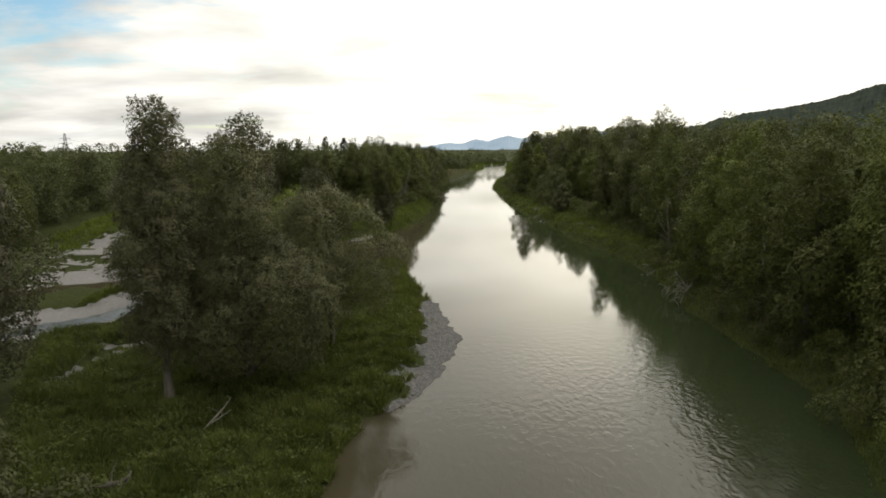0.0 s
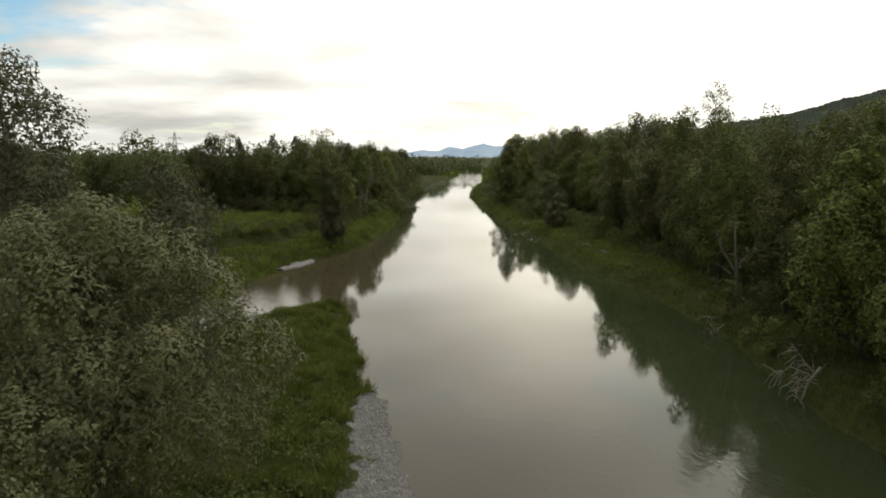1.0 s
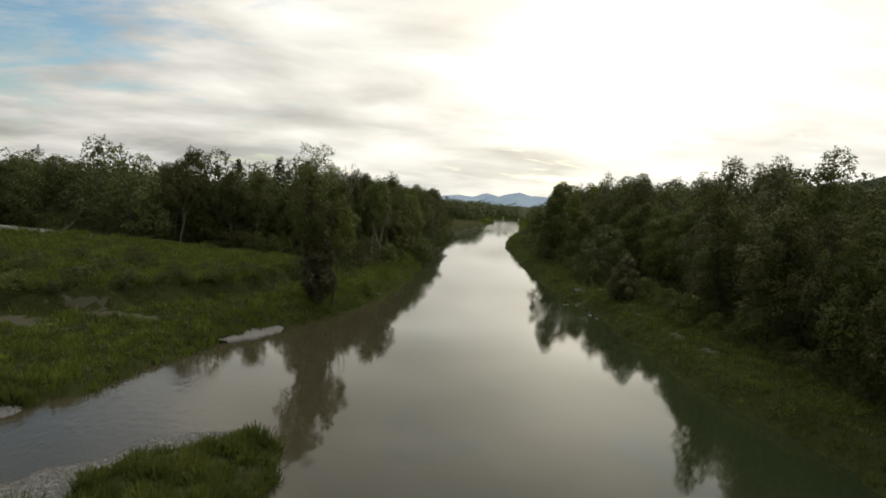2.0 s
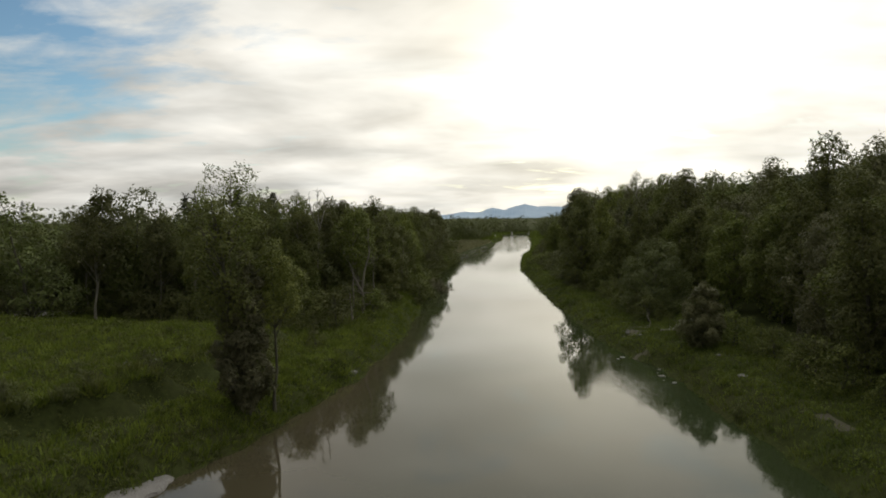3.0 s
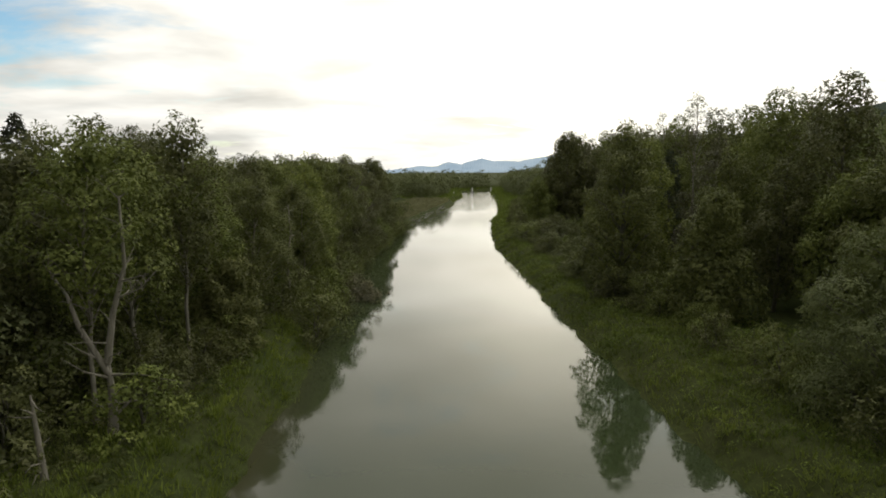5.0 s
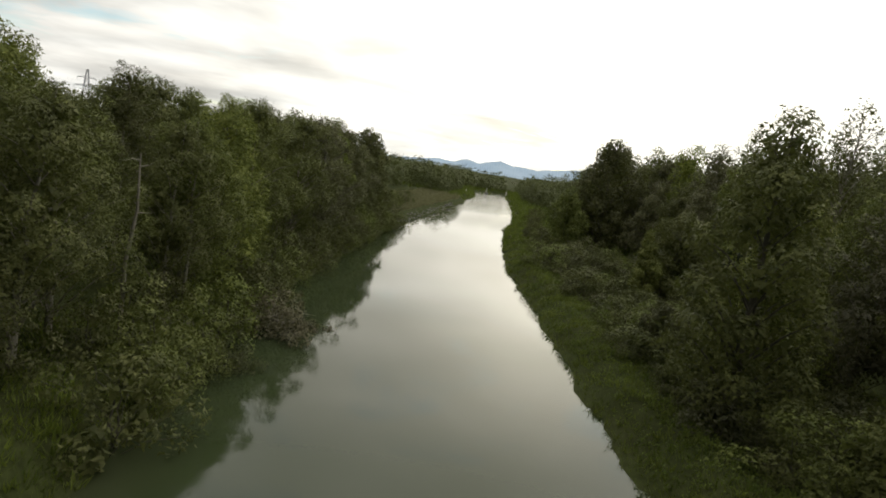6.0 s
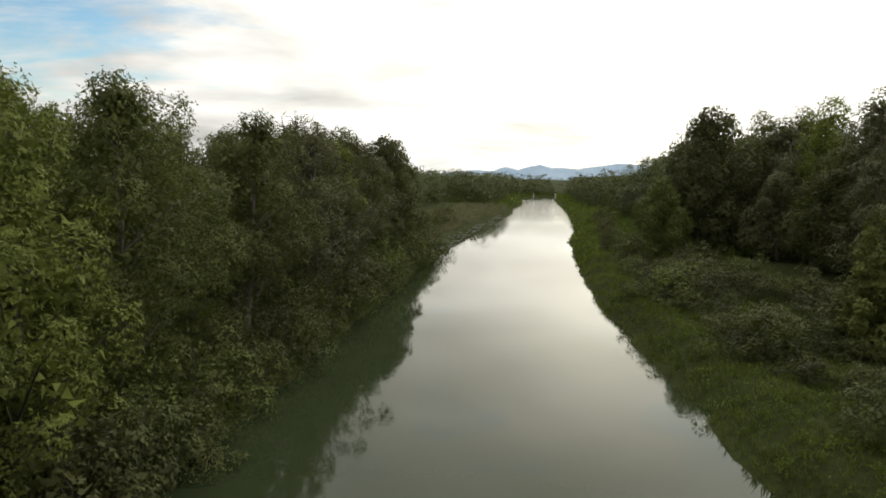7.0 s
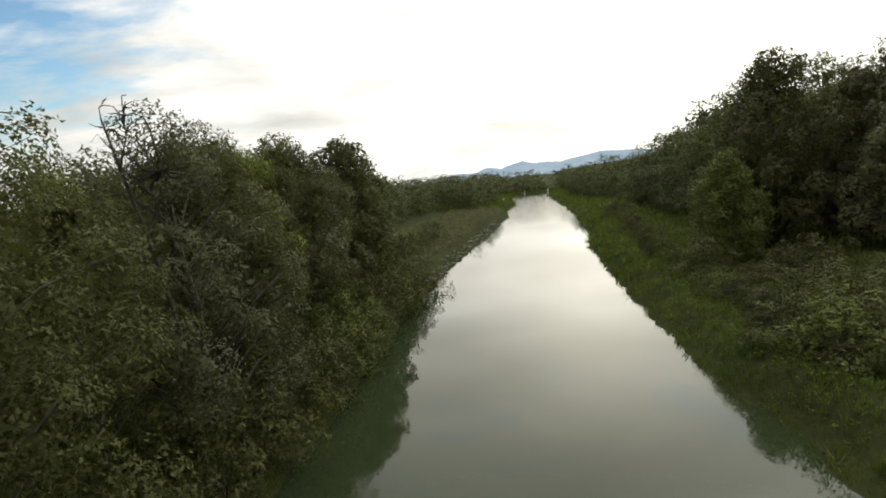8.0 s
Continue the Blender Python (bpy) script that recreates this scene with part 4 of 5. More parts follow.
for a, b, gap, off in ((24, 78, 2.6, 1.6), (80, 135, 3.2, 8.0), (145, 182, 3.6, 6.5), (250, 330, 4, 6.0)):
    y = a
    while y < b:
        if not 56 < y < 63:
            plant(rnd.choice(SHRUB), float(along(RIGHT, y)) + off + rnd.uniform(-0.8, 0.8), y, rnd.uniform(0.5, 1.0), "shrubs on the bank")
        y += gap * rnd.uniform(0.7, 1.3)
for n in range(300):
    y = rnd.uniform(174, 250)
    x = float(along(RIGHT, y)) + 4.3 + 11 * rnd.uniform(0, 1) ** 1.3
    if math.hypot(x - 32.8, y - 213.8) > 4:
        plant(rnd.choice(BUSH + SHRUB[:2]), x, y, rnd.choice((0.3, 0.35, 0.4, 0.45, 0.55, 0.85)), "scrub on the bank", wide=1.3)
for x, y, s in ((28.0, 228.2, 1.1), (31.8, 231.8, 1.0), (33.5, 260.5, 1.2), (27, 236, 0.6), (25, 262, 0.5), (26.5, 270, 0.6), (24.5, 246, 0.5), (-28, 103, 0.6), (-25, 105, 0.5), (-22, 109, 0.55), (-33, 112, 0.6), (-18, 118, 0.5), (-37, 108, 0.5), (-4.2, 176, 0.5), (20.8, 116, 0.3), (-1.6, 181.5, 0.6)):
    plant(rnd.choice(BUSH), x, y, s, "scrub on the bank")
for n in range(44):
    y = rnd.uniform(128, 168)
    plant(rnd.choice(SHRUB), float(along(FOREST_L, y)) + rnd.uniform(-4, 2.5), y, rnd.uniform(0.5, 1.05), "shrubs on the bank")


# dark shrubs where the meadow meets the forest
for x, y, size in ((-15.4, 138.8, 1.0), (-10.2, 142.4, 1.15), (-14.2, 143.0, 1.1), (-19.9, 144.0, 1.0), (-17.5, 141.2, 0.8), (-12.8, 126.0, 0.7), (-10.4, 133.6, 0.55), (-12.4, 141.0, 0.8), (-16.8, 146.0, 1.1), (-22.5, 141.8, 0.9), (-11.9, 149.0, 1.0), (-14.6, 125.0, 0.6), (-11.0, 162.8, 1.1), (-12.3, 154.0, 1.1), (-26, 142, 0.9)):
    plant(rnd.choice(SHRUB), x, y, size, "shrubs on the bank")
for n in range(26):
    x, y = rnd.uniform(-40, -13), rnd.uniform(100, 124)
    if scarp(np.array([x]), np.array([y]))[0] > 1.5:
        plant(rnd.choice(BUSH + SHRUB), x, y, rnd.uniform(0.25, 0.5), "scrub on the meadow", wide=1.3)
plant_rest()


# ---- far woods, one mesh ----
def far_woods(name, spots, label):
    r = np.random.RandomState(77)
    vs, fs, base = [], [], 0
    for x, y, h in spots:
        close = y < 600 and -60 < x < 130
        n = 22 if close else 16
        tall_leaf = 0.46 if close else 0.85
        u = r.uniform(0.04, 1, n)
        a = r.uniform(0, 6.28, n)
        rad = 3.6 * np.sqrt(np.maximum(0.05, 1 - (2 * u - 1.15) ** 2))
        c = np.stack([x + rad * np.cos(a), y + rad * np.sin(a), 1 + h * u], -1)
        away = np.stack([np.cos(a), np.sin(a), 1.6 * u - 0.4], -1)
        v, f = leaf_fans(r, c, np.full(n, 1.1), 22 if close else 14, tall_leaf, tall_leaf * 0.7, 0.1, facing=away)
        vs.append(v), fs.append(f + base)
        base += len(v)
    return tagged(mesh_object(name, np.concatenate(vs), np.concatenate(fs), LEAF_DARK), label, "woods", kind="stuff")


spots = []
r = np.random.RandomState(3)
for n in range(420):
    y = r.uniform(285, 560)
    spots.append((float(along(LEFT, y)) - (9 if y > 380 else 24) - 45 * r.uniform() ** 1.5, y, r.uniform(8.5, 12)))
    y = r.uniform(300, 560)
    spots.append((float(along(RIGHT, y)) + (15 if y < 400 else 9) + 50 * r.uniform() ** 1.5, y, r.uniform(12, 16) if y < 345 else r.uniform(10, 13.5) if y < 420 else r.uniform(8, 12)))
for n in range(170):
    y = r.uniform(325, 500)
    spots.append((float(along(RIGHT, y)) + 10 + 55 * r.uniform(), y, r.uniform(11, 14.5) if y < 420 else r.uniform(9, 12)))
for n in range(230):
    spots.append((r.uniform(-260, 330), r.uniform(610, 680), r.uniform(11, 15)))
for n in range(220):
    y = r.uniform(330, 900)
    spots.append((-r.uniform(60, 0.85 * y), y, r.uniform(11, 15)))
for n in range(130):
    spots.append((r.uniform(-130, -66), r.uniform(95, 330), r.uniform(12, 16)))
for n in range(120):
    spots.append((r.uniform(66, 130), r.uniform(60, 330), r.uniform(13, 17)))
far_woods("far_woods", spots, "distant dark woodland along the river plain")


# ---- grass ----
def grass(name, count, area, keep, tall, wide, material, label, seed, blades=4, tuft=0.28):
    """Tufts of upright blades over the places that keep() lets through."""
    r = np.random.RandomState(seed)
    x, y = r.uniform(area[0], area[1], count * 3), r.uniform(area[2], area[3], count * 3)
    ok = keep(x, y)
    x, y = x[ok][:count], y[ok][:count]
    z = ground_z(x, y) - 0.05
    lush = 0.72 + 0.3 * wave(x, y, 4.5, seed + 1) + 0.42 * wave(x, y, 1.7, seed + 2)
    keep_tuft = lush > r.uniform(0.1, 0.55, len(x))
    x, y, z, lush = x[keep_tuft], y[keep_tuft], z[keep_tuft], lush[keep_tuft]
    n = len(x)
    x, y, z, lush = (np.repeat(v, blades) for v in (x, y, z, lush))
    m = n * blades
    a = r.uniform(0, 6.28, m)
    h = tall * np.clip(lush, 0.3, 1.7) * r.uniform(0.55, 1.2, m)
    spread = r.uniform(0, 1, m) ** 0.7 * tuft
    px, py = x + spread * np.cos(a), y + spread * np.sin(a)
    h = h * (1 - 0.45 * (spread / tuft) ** 2)
    w = wide * r.uniform(0.6, 1.3, m)
    lean = h * (0.15 + 0.9 * spread / tuft) * r.uniform(0.6, 1.2, m)
    b = a + r.uniform(-0.7, 0.7, m)
    a = a + 1.57
    v = np.stack([np.stack([px - w * np.cos(a), py - w * np.sin(a), z], -1), np.stack([px + w * np.cos(a), py + w * np.sin(a), z], -1), np.stack([px + lean * np.cos(b), py + lean * np.sin(b), z + h], -1)], 1).reshape(-1, 3)
    return tagged(mesh_object(name, v, np.arange(3 * m).reshape(m, 3), material), label, "grass", kind="stuff")


def open_land(x, y):
    return (inland(x, y) > 0.1) & (on_bar(x, y) < 0.45)


grass("meadow_grass", 14000, (-34, 2, 17, 53), lambda x, y: open_land(x, y) & (x > -4 - 0.55 * y) & ((x < -8.5 + wave(x, y, 6, 16)) | (y < 27)), 0.62, 0.05, LEAF_REED, "tall dark green grass and nettles under the island willows", 201, 6, 0.36)
grass("meadow_grass", 21000, (-34, 2, 25, 86), lambda x, y: open_land(x, y) & (x > -4 - 0.55 * y) & ((y + 2 * wave(x, y, 6, 16) > 51.5) | (x > -8.5 + wave(x, y, 6, 16))), 0.62, 0.05, LEAF_GRASS, "lush bright green grass and herbs on the island", 200, 7, 0.36)
grass("meadow_grass", 26000, (-56, -6, 86, 146), lambda x, y: open_land(x, y) & (x < along(LEFT, y)) & ((scarp(x, y) < -0.1) | (scarp(x, y) > 1.7)), 0.6, 0.06, LEAF_GRASS, "rough green meadow with herbs beside the creek mouth", 210, 5, 0.4)
grass("tall_herbs", 2600, (-52, -10, 88, 134), lambda x, y: open_land(x, y) & (scarp(x, y) > 1.5) & (scarp(x, y) < 3.6), 1.0, 0.07, LEAF_GRASS, "tall yellow-green herbs along the terrace edge", 215, 6, 0.4)
grass("bank_grass", 26000, (-13, 4, 110, 264), lambda x, y: open_land(x, y) & (along(LEFT, y) - x < 8) & (x < along(LEFT, y)), 0.5, 0.04, LEAF_GRASS, "tall grass and herbs along the forest bank", 220, 3)
grass("bank_grass", 40000, (16, 44, 20, 340), lambda x, y: open_land(x, y) & (x - along(RIGHT, y) < np.where((y > 184) & (y < 280), 20, 8)) & (x > along(RIGHT, y)), 0.5, 0.045, LEAF_REED, "long green grass along the straight bank", 230, 4, 0.4)
grass("waterside_grass", 22000, (-16, 30, 18, 330), lambda x, y: (inland(x, y) > -0.15) & (inland(x, y) < 1.0) & (on_bar(x, y) < 0.4), 0.42, 0.035, LEAF_REED, "grass hanging over the water's edge", 240)


grass("dry_grass", 24000, (-24, 22, 258, 400), lambda x, y: (along(LEFT, y) - x > 2.4) & (along(LEFT, y) - x < 17), 0.55, 0.10, LEAF_STRAW, "pale dry grass on the terrace of the far bank", 260)
grass("far_bank_grass", 16000, (-40, 95, 255, 600), lambda x, y: (inland(x, y) > 0.0) & (inland(x, y) < 26) & ((x > along(RIGHT, y)) | (y > 385)), 1.0, 0.16, LEAF_REED, "rough grass along the far banks", 250)


def herbs(name, count, area, keep, size, leaf, material, label, seed, per=9):
    """Low leafy herbs: small domes of leaf sprays on the ground."""
    r = np.random.RandomState(seed)
    x, y = r.uniform(area[0], area[1], count * 4), r.uniform(area[2], area[3], count * 4)
    ok = keep(x, y) & (wave(x, y, 3.2, seed) > -0.25)
    x, y = x[ok][:count], y[ok][:count]
    c = np.stack([x, y, ground_z(x, y) + size * 0.5], -1)
    v, f = leaf_fans(r, c, r.uniform(0.6, 1.3, len(x)) * size, per, leaf, leaf * 0.7, 0.0, 0.8)
    return tagged(mesh_object(name, v, f, material), label, "herbs", kind="stuff")


herbs("island_herbs", 7000, (-32, 1, 17, 60), lambda x, y: open_land(x, y) & (x > -4 - 0.55 * y), 0.34, 0.17, LEAF_REED, "dark leafy herbs and nettles among the island grass", 270)
herbs("meadow_herbs", 6000, (-50, -6, 88, 150), lambda x, y: open_land(x, y) & (x < along(LEFT, y)), 0.36, 0.2, LEAF_REED, "leafy herbs scattered over the meadow", 271)
herbs("bank_herbs", 8000, (16, 36, 90, 262), lambda x, y: open_land(x, y) & (x - along(RIGHT, y) > 0.6) & (x - along(RIGHT, y) < 13), 0.34, 0.14, LEAF_REED, "leafy herbs and brambles on the straight bank", 272)


# ---- dead wood ----
def dead_tree(name, x, y, label, seed, stems, material, turn=0, category="dead tree", fine=0):
    """Bare wood: a trunk with forking limbs. stems: tuples of the points' offsets and the foot's radius."""
    r = np.random.RandomState(seed)
    thing = new(name)

    def twig(points, radii):
        t = Wood()
        t.limb(points, radii, 4)
        mesh_object("twig", [tuple(v) for v in t.v], t.f, material, thing, smooth=True)

    for n, (pts, rad) in enumerate(stems):
        w = Wood()
        p = [np.array(q, float) for q in pts]
        w.limb(p, [rad * (1 - 0.75 * i / (len(p) - 1)) for i in range(len(p))], 7)
        for i in range(len(p) - 1):
            for q in range(3):
                if rad < 0.03:
                    break
                u = r.uniform(0.3, 1)
                foot = p[i] + (p[i + 1] - p[i]) * u
                d = r.normal(0, 1, 3) * np.array([1, 1, 0.6]) + np.array([0, 0, 0.35])
                d *= r.uniform(4, 9) * rad / np.linalg.norm(d)
                k = r.normal(0, 0.25, 3) * np.linalg.norm(d)
                twig([foot, foot + d * 0.55 + k * 0.3, foot + d + k], [rad * 0.3, rad * 0.16, 0.008])
        for q in range(fine):
            # thin curved twigs
            i = r.randint(len(p) - 1)
            foot = p[i] + (p[i + 1] - p[i]) * r.uniform(0, 1)
            d = r.normal(0, 1, 3) * np.array([1, 1, 0.7]) + np.array([0, 0, 1.2] if category == "dead tree" else [-0.5, 0, -0.25])
            d *= r.uniform(0.5, 1.2) / np.linalg.norm(d)
            sag = np.array([0, 0, -0.25]) * np.linalg.norm(d)
            twig([foot, foot + d * 0.4 - sag * 0.6 + r.normal(0, 0.08, 3), foot + d * 0.75 + r.normal(0, 0.1, 3), foot + d + sag], [0.03, 0.024, 0.017, 0.007])
        mesh_object("trunk" if n == 0 else "branch", [tuple(v) for v in w.v], w.f, material, thing, smooth=True)
    thing.matrix_basis = pose(x, y, gz(x, y) - 0.1, 0, 0, turn)
    return tagged(thing, label, category)


dead_tree("dead_tree", -8.9, 151.8, "grey dead tree forked into bare bleached limbs", 301, [([(0, 0, -0.4), (0.1, 0, 2.0), (-0.1, 0.1, 4.0)], 0.27), ([(0, 0, 3.4), (0.3, 0.1, 5.5), (0.9, 0.2, 7.6), (0.8, 0.3, 10.6)], 0.17), ([(0.0, 0, 2.9), (-1.0, -0.2, 5.0), (-1.4, -0.2, 6.4), (-2.3, 0, 7.6)], 0.15), ([(0.5, 0.1, 6.2), (1.5, 0.2, 6.6), (2.2, 0.4, 7.4)], 0.05)], BARK_PALE, fine=5)
dead_tree("tree_stump", -9.4, 147.6, "leaning broken grey trunk on the bank", 302, [([(0, 0, -0.3), (-0.15, 0, 1.8), (-0.35, 0.1, 3.4)], 0.16)], BARK_PALE, category="stump")
dead_tree("dead_tree", -15.0, 147.6, "thin pale dead trunk before the dark forest", 303, [([(0, 0, -0.3), (-0.2, 0, 4), (-0.5, 0, 8), (-0.6, 0, 11.5)], 0.15)], BARK_PALE, fine=5)
dead_tree("dead_tree", -18.0, 147.0, "slim pale leaning trunk at the forest edge", 304, [([(0, 0, -0.3), (-0.6, 0, 5), (-1.3, 0, 10.5)], 0.13)], BARK_PALE)
dead_tree("dead_tree", -5.8, 221.6, "dark bare forked limbs rising through the feathery willow", 318, [([(0, 0, -0.3), (0.2, 0, 5), (-0.6, 0, 8.6), (-1.4, 0.2, 11.2), (-1.9, 0.2, 13.2)], 0.13), ([(-0.6, 0, 8.6), (0.4, 0.3, 10.8), (0.7, 0.4, 12.8)], 0.07), ([(-1.4, 0.2, 11.2), (-0.9, 0, 12.4), (-0.9, 0, 13.6)], 0.04), ([(-0.2, 0, 7.2), (1.4, -0.2, 9.2), (2.6, -0.3, 10.4)], 0.06)], BARK, fine=22)
dead_tree("dead_tree", -14.0, 151.2, "dead tree with a bare twiggy top above the canopy", 315, [([(0, 0, -0.3), (-0.2, 0, 5), (0.1, 0, 10), (0.0, 0, 15.2)], 0.11), ([(0.1, 0, 10), (0.7, 0.2, 12.4), (0.9, 0.2, 14.4)], 0.08), ([(0.0, 0, 10.5), (-0.8, -0.2, 12.6), (-1.0, -0.2, 14.2)], 0.07)], BARK_PALE, fine=9)
dead_tree("dead_tree", -6.5, 186.0, "slim pale trunk standing before the forest wall", 316, [([(0, 0, -0.3), (0.1, 0, 4), (-0.1, 0, 6.5), (0.1, 0, 8.6)], 0.12)], BARK_PALE, fine=3)
dead_tree("dead_tree", -6.4, 178.6, "slim grey trunk standing before the forest wall", 317, [([(0, 0, -0.3), (-0.1, 0, 4), (0.2, 0, 6.5), (0.1, 0, 9.0)], 0.13)], BARK_PALE, fine=3)
dead_tree("dead_tree", -12.4, 116.0, "bare dead branches rising beside the ivy-clad tree", 305, [([(0.4, 0, -0.3), (0.2, 0, 5), (-0.5, 0, 9), (-1.3, 0, 11.6), (-1.6, 0, 13.7)], 0.12), ([(-1.3, 0, 11.6), (-2.1, 0, 12.7), (-2.3, 0, 13.6)], 0.05)], BARK, fine=7)
dead_tree("driftwood_snag", 22.4, 60.4, "bleached dead branches hanging into the water", 306, [([(1.2, 0, 1.9), (0.5, -0.1, 1.2), (-0.1, -0.2, -0.6)], 0.11), ([(0.6, 0, 1.5), (-0.4, 0.3, 1.9), (-1.0, 0.5, 1.2)], 0.05), ([(0.5, 0, 1.2), (-0.3, -0.5, 1.4), (-0.8, -1.0, 0.4)], 0.05), ([(0.8, 0, 1.6), (0.3, 0.5, 2.4), (0.0, 0.7, 2.9)], 0.045)], DRIFT, category="driftwood", fine=9)
dead_tree("driftwood_snag", 23.9, 73.4, "small bleached snag at the water's edge", 307, [([(0.7, 0, 0.8), (0, 0, 0.35), (-0.7, 0, -0.1)], 0.06), ([(0, 0, 0.4), (-0.4, 0.3, 0.9), (-0.5, 0.4, 1.4)], 0.04)], DRIFT, category="driftwood", fine=5)
dead_tree("dead_tree", 27.6, 77.5, "grey leafless dead tree under the forest edge", 308, [([(0, 0, -0.3), (-0.2, 0, 2.5), (-0.5, 0, 5.2), (-0.7, 0, 7.4)], 0.17), ([(-0.3, 0, 2.6), (-1.4, 0.3, 4.4), (-2.0, 0.5, 6)], 0.10), ([(-0.3, 0, 3), (0.9, -0.3, 4.6), (1.4, -0.3, 6.3)], 0.10), ([(-0.2, 0, 2), (-1.6, -0.6, 3), (-2.6, -0.8, 3.6)], 0.08)], BARK_PALE)
dead_tree("driftwood_branch", 22.6, 141.6, "bleached curved driftwood branch standing on the bank", 309, [([(0, 0, 0), (0.3, 0, 0.8), (-0.1, 0, 1.4), (0.1, 0.1, 1.8)], 0.07), ([(0.1, 0, 0.2), (-0.8, 0.4, 0.2), (-1.6, 0.6, 0.1)], 0.04)], DRIFT, category="driftwood")
dead_tree("driftwood_log", 24.6, 139.0, "grey driftwood log lying on the bank", 310, [([(-1.6, -0.3, 0.22), (0, 0, 0.28), (2.4, 0.8, 0.3)], 0.13)], DRIFT, category="driftwood")
dead_tree("driftwood_branch", -11.6, 32.6, "broken pale branch lying in the island grass", 311, [([(-0.3, -0.7, 0.2), (0, 0, 0.5), (0.2, 0.8, 0.7), (0.5, 1.3, 1.1)], 0.07), ([(0, -0.3, 0.4), (0.4, 0.1, 0.6), (0.8, 0.4, 0.8)], 0.04)], BARK_PALE, category="driftwood")
dead_tree("driftwood_log", -13.2, 26.2, "weathered root stump in the grass", 312, [([(-0.5, 0, 0.2), (0, 0, 0.35), (0.4, 0.3, 0.5)], 0.2), ([(0, 0, 0.3), (0.3, -0.4, 0.3), (0.4, -0.6, 0.2)], 0.1)], BARK, category="driftwood")
dead_tree("driftwood_log", -51.0, 137.0, "long driftwood log lying on the gravel", 313, [([(-2.5, 0.5, 0.3), (0, 0, 0.35), (3.0, -1.0, 0.3)], 0.24), ([(0.5, 0, 0.4), (1.2, 1.0, 1.2), (1.6, 1.5, 2.0)], 0.1)], BARK_PALE, category="driftwood")
dead_tree("driftwood_log", -25.5, 47.5, "dark driftwood log at the creek's gravel edge", 314, [([(-1.2, 0, 0.2), (0, 0, 0.3), (1.4, 0.5, 0.4)], 0.2)], BARK, category="driftwood")
for n, (x, y, a) in enumerate(((-1.9, 189.3, 0), (-0.9, 190.4, 40), (-2.6, 188.2, 80))):
    dead_tree("fallen_branches", x, y, "tangle of dry brown branches fallen into the river", 320 + n, [([(-1.2, 0, 1.3), (0.2, 0, 1.1), (1.6, 0.2, 0.3)], 0.1), ([(0, 0, 1.1), (0.9, 0.6, 1.6), (1.7, 1.2, 1.2)], 0.07), ([(0.2, 0, 1.1), (0.8, -0.8, 1.3), (1.4, -1.5, 0.5)], 0.07)], BARK_PALE, a, "driftwood")
lone(-2.2, 189.0, 0, name="fallen_tree_crown", label="brown withered crown of a tree fallen into the river", seed=330, height=2.3, radius=2.6, base=0.05, shape="billow", limbs=40, twigs=4, per=18, leaf=0.24, leaves=LEAF_DRY, bark=BARK_PALE, trunk_r=0.08, stems=2, lopsided=0.5, thin=0.2, core=0)
lone(0.2, 190.2, 0, name="fallen_tree_crown", label="withered grey-green branches trailing in the water", seed=331, height=1.7, radius=1.9, base=0.02, shape="billow", limbs=30, twigs=4, per=16, leaf=0.22, leaves=LEAF_DRY, bark=BARK_PALE, trunk_r=0.06, stems=2, lopsided=0.5, thin=0.3, core=0)


# ---- stones ----
def stone_mesh(seed):
    r = random.Random(seed)
    bm = bmesh.new()
    bmesh.ops.create_icosphere(bm, subdivisions=1, radius=1.0)
    for v in bm.verts:
        v.co *= r.uniform(0.75, 1.15)
        v.co.z *= 0.6
    me = bpy.data.meshes.new("boulder")
    bm.to_mesh(me)
    bm.free()
    me.materials.append(STONE)
    return me


STONES = [stone_mesh(n) for n in range(5)]


def boulder(x, y, size, label="pale river boulder at the water's edge", group="boulders on the bank"):
    ob = new("boulder", rnd.choice(STONES))
    ob.matrix_basis = pose(x, y, max(gz(x, y), -0.1) + 0.15 * size, 0, 0, rnd.uniform(0, 360)) @ Matrix.Diagonal((size * rnd.uniform(0.8, 1.3), size, size * rnd.uniform(0.7, 1.1), 1))
    return tagged(ob, label, "boulder", group)


for x, y, s in ((19.6, 127.5, 0.35), (23.5, 121.5, 0.4), (18.2, 134.6, 0.3), (17.6, 134.0, 0.25), (-6.0, 127.8, 0.4), (-19, 120, 0.4), (-20.5, 119, 0.35), (21.0, 139.0, 0.3), (20.2, 140.4, 0.25), (24.4, 128, 0.3), (20.9, 139.6, 0.18), (20.4, 140.9, 0.22), (21.2, 140.5, 0.15), (19.7, 139.9, 0.2), (21.6, 139.9, 0.14), (20.1, 141.4, 0.16), (19.9, 140.9, 0.12), (19.3, 126.2, 0.2), (18.9, 127.4, 0.16), (19.9, 125.4, 0.22), (18.4, 126.0, 0.14), (19.6, 128.6, 0.18), (18.2, 128.0, 0.13), (20.1, 129.8, 0.2), (24.6, 105.0, 0.2), (25.0, 106.2, 0.16), (24.5, 106.0, 0.13)):
    boulder(x, y, s)
y = 262.0
while y < 345:
    boulder(float(along(LEFT, y)) - rnd.uniform(0.1, 1.3), y, rnd.uniform(0.2, 0.42), "grey riprap block on the far bank", "riprap blocks")
    y += rnd.uniform(0.5, 1.1)


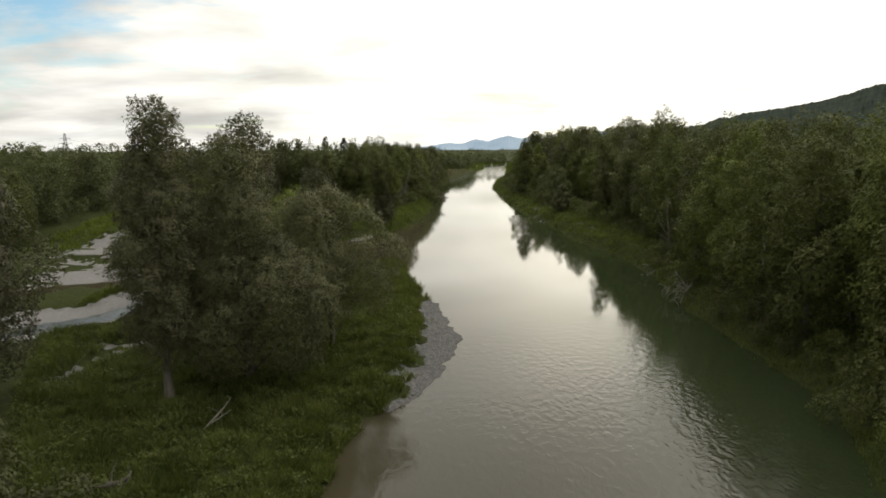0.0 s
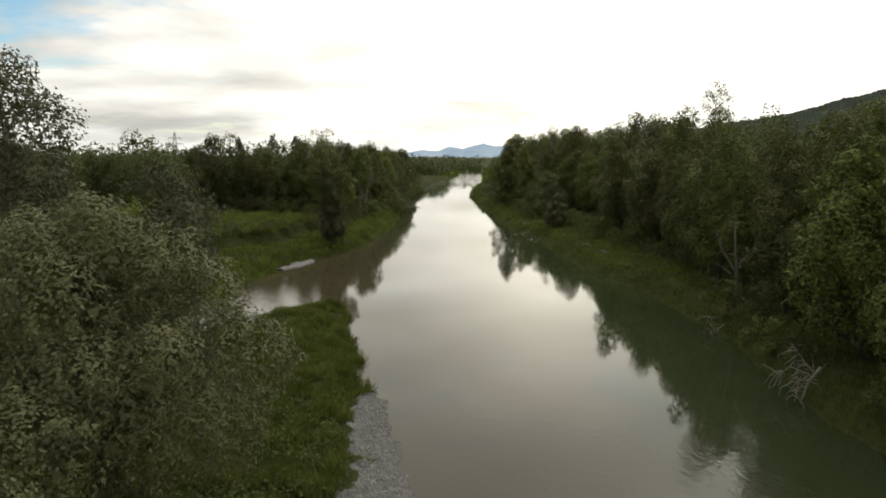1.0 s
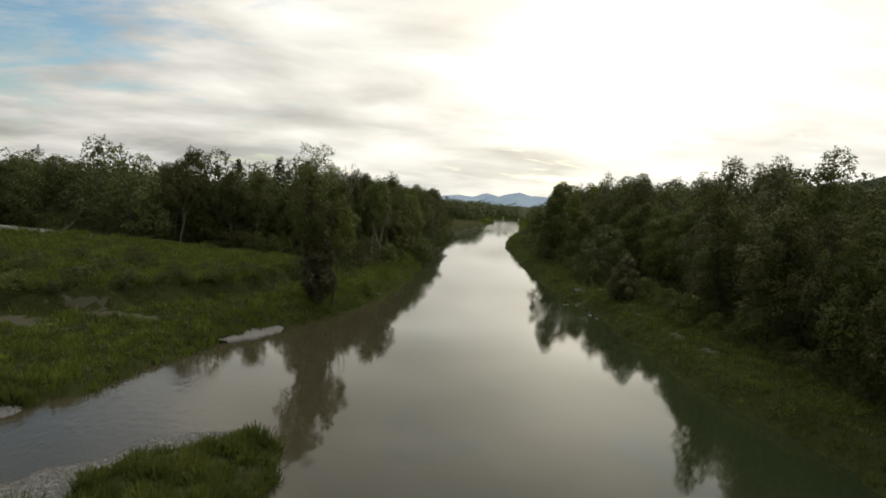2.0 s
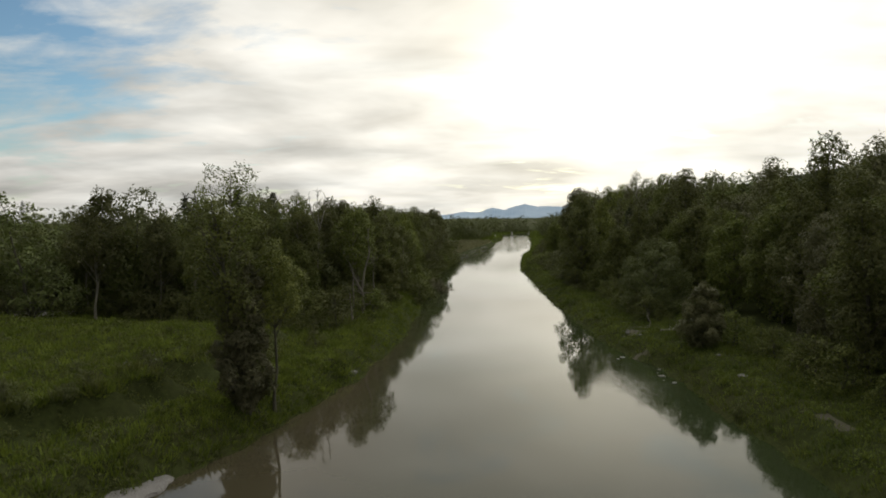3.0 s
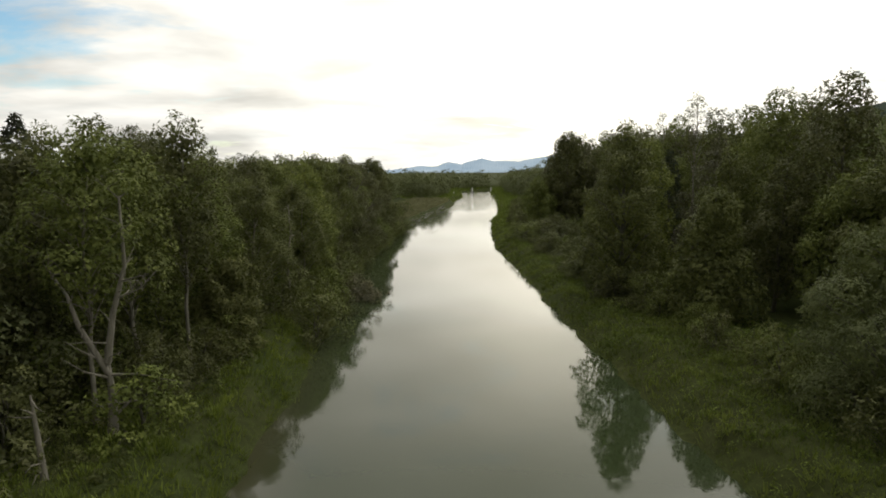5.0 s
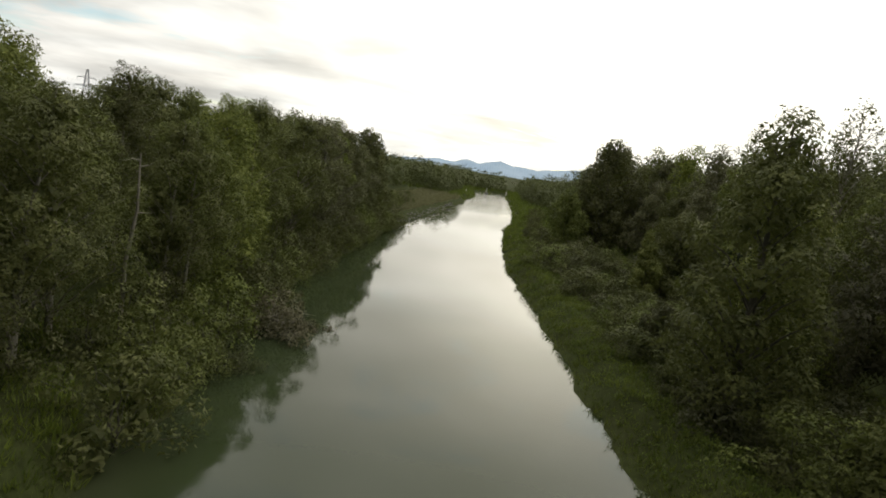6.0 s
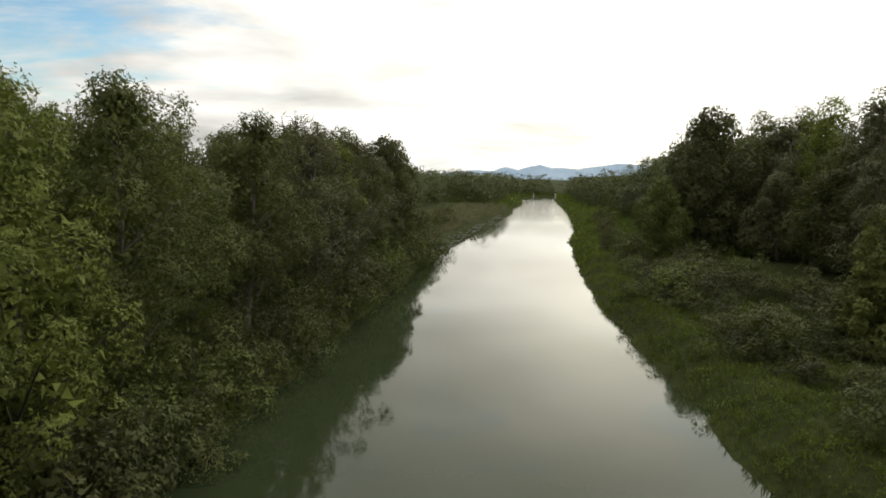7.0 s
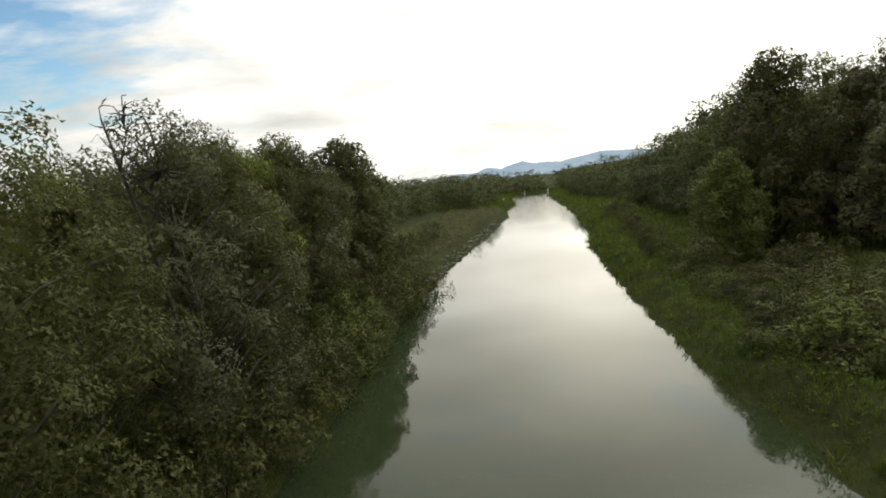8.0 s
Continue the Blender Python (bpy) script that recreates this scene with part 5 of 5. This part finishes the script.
def pebbles(name, count, area, label, seed):
    r = np.random.RandomState(seed)
    x, y = r.uniform(area[0], area[1], count * 8), r.uniform(area[2], area[3], count * 8)
    ok = (on_bar(x, y) > 0.45) & (inland(x, y) > -0.3)
    x, y = x[ok][:count], y[ok][:count]
    z = ground_z(x, y) + 0.04
    s = r.uniform(0.03, 0.10, len(x))
    dirs = np.array([(1, 0, 0), (0, 1, 0), (-1, 0, 0), (0, -1, 0), (0, 0, 0.7)])
    a = r.uniform(0, 6.28, len(x))
    turn = np.stack([np.cos(a), np.sin(a)], -1)
    v = np.zeros((len(x), 5, 3))
    for k, d in enumerate(dirs):
        v[:, k, 0] = x + s * (d[0] * turn[:, 0] * 1.4 - d[1] * turn[:, 1])
        v[:, k, 1] = y + s * (d[0] * turn[:, 1] * 1.4 + d[1] * turn[:, 0])
        v[:, k, 2] = z + s * d[2]
    f = np.array([(0, 1, 4), (1, 2, 4), (2, 3, 4), (3, 0, 4)])
    faces = (f[None] + 5 * np.arange(len(x))[:, None, None]).reshape(-1, 3)
    tagged(mesh_object(name, v.reshape(-1, 3), faces, STONE), label, "pebbles", kind="stuff")


pebbles("pebbles", 9000, (-6, 2, 34, 68), "rounded grey pebbles on the gravel bar", 9)
pebbles("pebbles", 9000, (-26, -5, 60, 86), "pale rounded pebbles along the creek mouth", 10)


# ---- river posts ----
def river_post(x, y, tall, foot):
    thing = new("river_post")
    bm = bmesh.new()
    bmesh.ops.create_cone(bm, cap_ends=True, segments=10, radius1=0.26, radius2=0.20, depth=tall, matrix=Matrix.Translation((0, 0, tall / 2 + 0.2)))
    bmesh.ops.create_cone(bm, cap_ends=True, segments=10, radius1=0.30, radius2=0.05, depth=0.22, matrix=Matrix.Translation((0, 0, tall + 0.3)))
    part("post", bm, PAINT, thing)
    bm = bmesh.new()
    bmesh.ops.create_cone(bm, cap_ends=True, segments=9, radius1=foot, radius2=foot * 0.6, depth=1.2, matrix=Matrix.Translation((0, 0, 0.0)))
    for v in bm.verts:
        v.co += Vector((rnd.uniform(-0.1, 0.1), rnd.uniform(-0.1, 0.1), 0))
    part("footing", bm, STONE, thing, "rough stone footing")
    thing.matrix_basis = pose(x, y, 0)
    return tagged(thing, "white marker post on a stone footing in the river", "post", "river marker posts")


for x, y, h, f in ((23.5, 444, 2.2, 0.4), (39.0, 512, 2.6, 1.5), (50.0, 508, 3.0, 1.3)):
    river_post(x, y, h, f)


# ---- power line ----
def strut(bm, a, b, r):
    a, b = Vector(a), Vector(b)
    d = b - a
    bmesh.ops.create_cone(bm, cap_ends=True, segments=4, radius1=r, radius2=r, depth=d.length, matrix=Matrix.Translation((a + b) / 2) @ d.to_track_quat("Z", "Y").to_matrix().to_4x4())


def pylon(x, y, turn, tall=27.0):
    thing = new("lattice_pylon")
    bm = bmesh.new()
    rows = 7
    half = [2.4 * (1 - n / rows) + 0.35 for n in range(rows + 1)]
    corners = ((1, 1), (-1, 1), (-1, -1), (1, -1))
    for n in range(rows):
        z0, z1 = tall * n / rows, tall * (n + 1) / rows
        for c in range(4):
            (ax, ay), (bx, by) = corners[c], corners[(c + 1) % 4]
            strut(bm, (ax * half[n], ay * half[n], z0), (ax * half[n + 1], ay * half[n + 1], z1), 0.14)
            strut(bm, (ax * half[n], ay * half[n], z0), (bx * half[n + 1], by * half[n + 1], z1), 0.08)
            strut(bm, (ax * half[n + 1], ay * half[n + 1], z1), (bx * half[n + 1], by * half[n + 1], z1), 0.08)
    part("mast", bm, STEEL, thing)
    for z, w in ((tall * 0.72, 5.0), (tall * 0.86, 3.8)):
        bm = bmesh.new()
        for side in (1, -1):
            strut(bm, (0, 0, z + 0.9), (side * w, 0, z), 0.12)
            strut(bm, (0, 0, z), (side * w, 0, z), 0.12)
            strut(bm, (side * w, 0, z), (side * w, 0, z - 1.2), 0.1)
        part("crossarm", bm, STEEL, thing)
    thing.matrix_basis = pose(x, y, 0.5, 0, 0, turn)
    return tagged(thing, "grey steel lattice pylon beyond the woods", "pylon", "power line pylons")


MASTS = [(-430, 470), (-284, 482), (-157, 450), (-138, 662), (-108, 904)]
for n, (x, y) in enumerate(MASTS):
    pylon(x, y, 8 * n)
for (ax, ay), (bx, by) in zip(MASTS, MASTS[1:]):
    for off, h in ((-4.6, 18.4), (4.6, 18.4), (-3.5, 22.4), (3.5, 22.4)):
        w = Wood()
        w.limb([(ax + (bx - ax) * u / 12, ay + (by - ay) * u / 12 + off, 0.5 + h - 5 * (u / 12) * (1 - u / 12) * 4 * 0.6) for u in range(13)], [0.025] * 13, 3)
        tagged(mesh_object("power_cable", [tuple(v) for v in w.v], w.f, STEEL), "thin sagging power cable between pylons", "cable", "power cables")
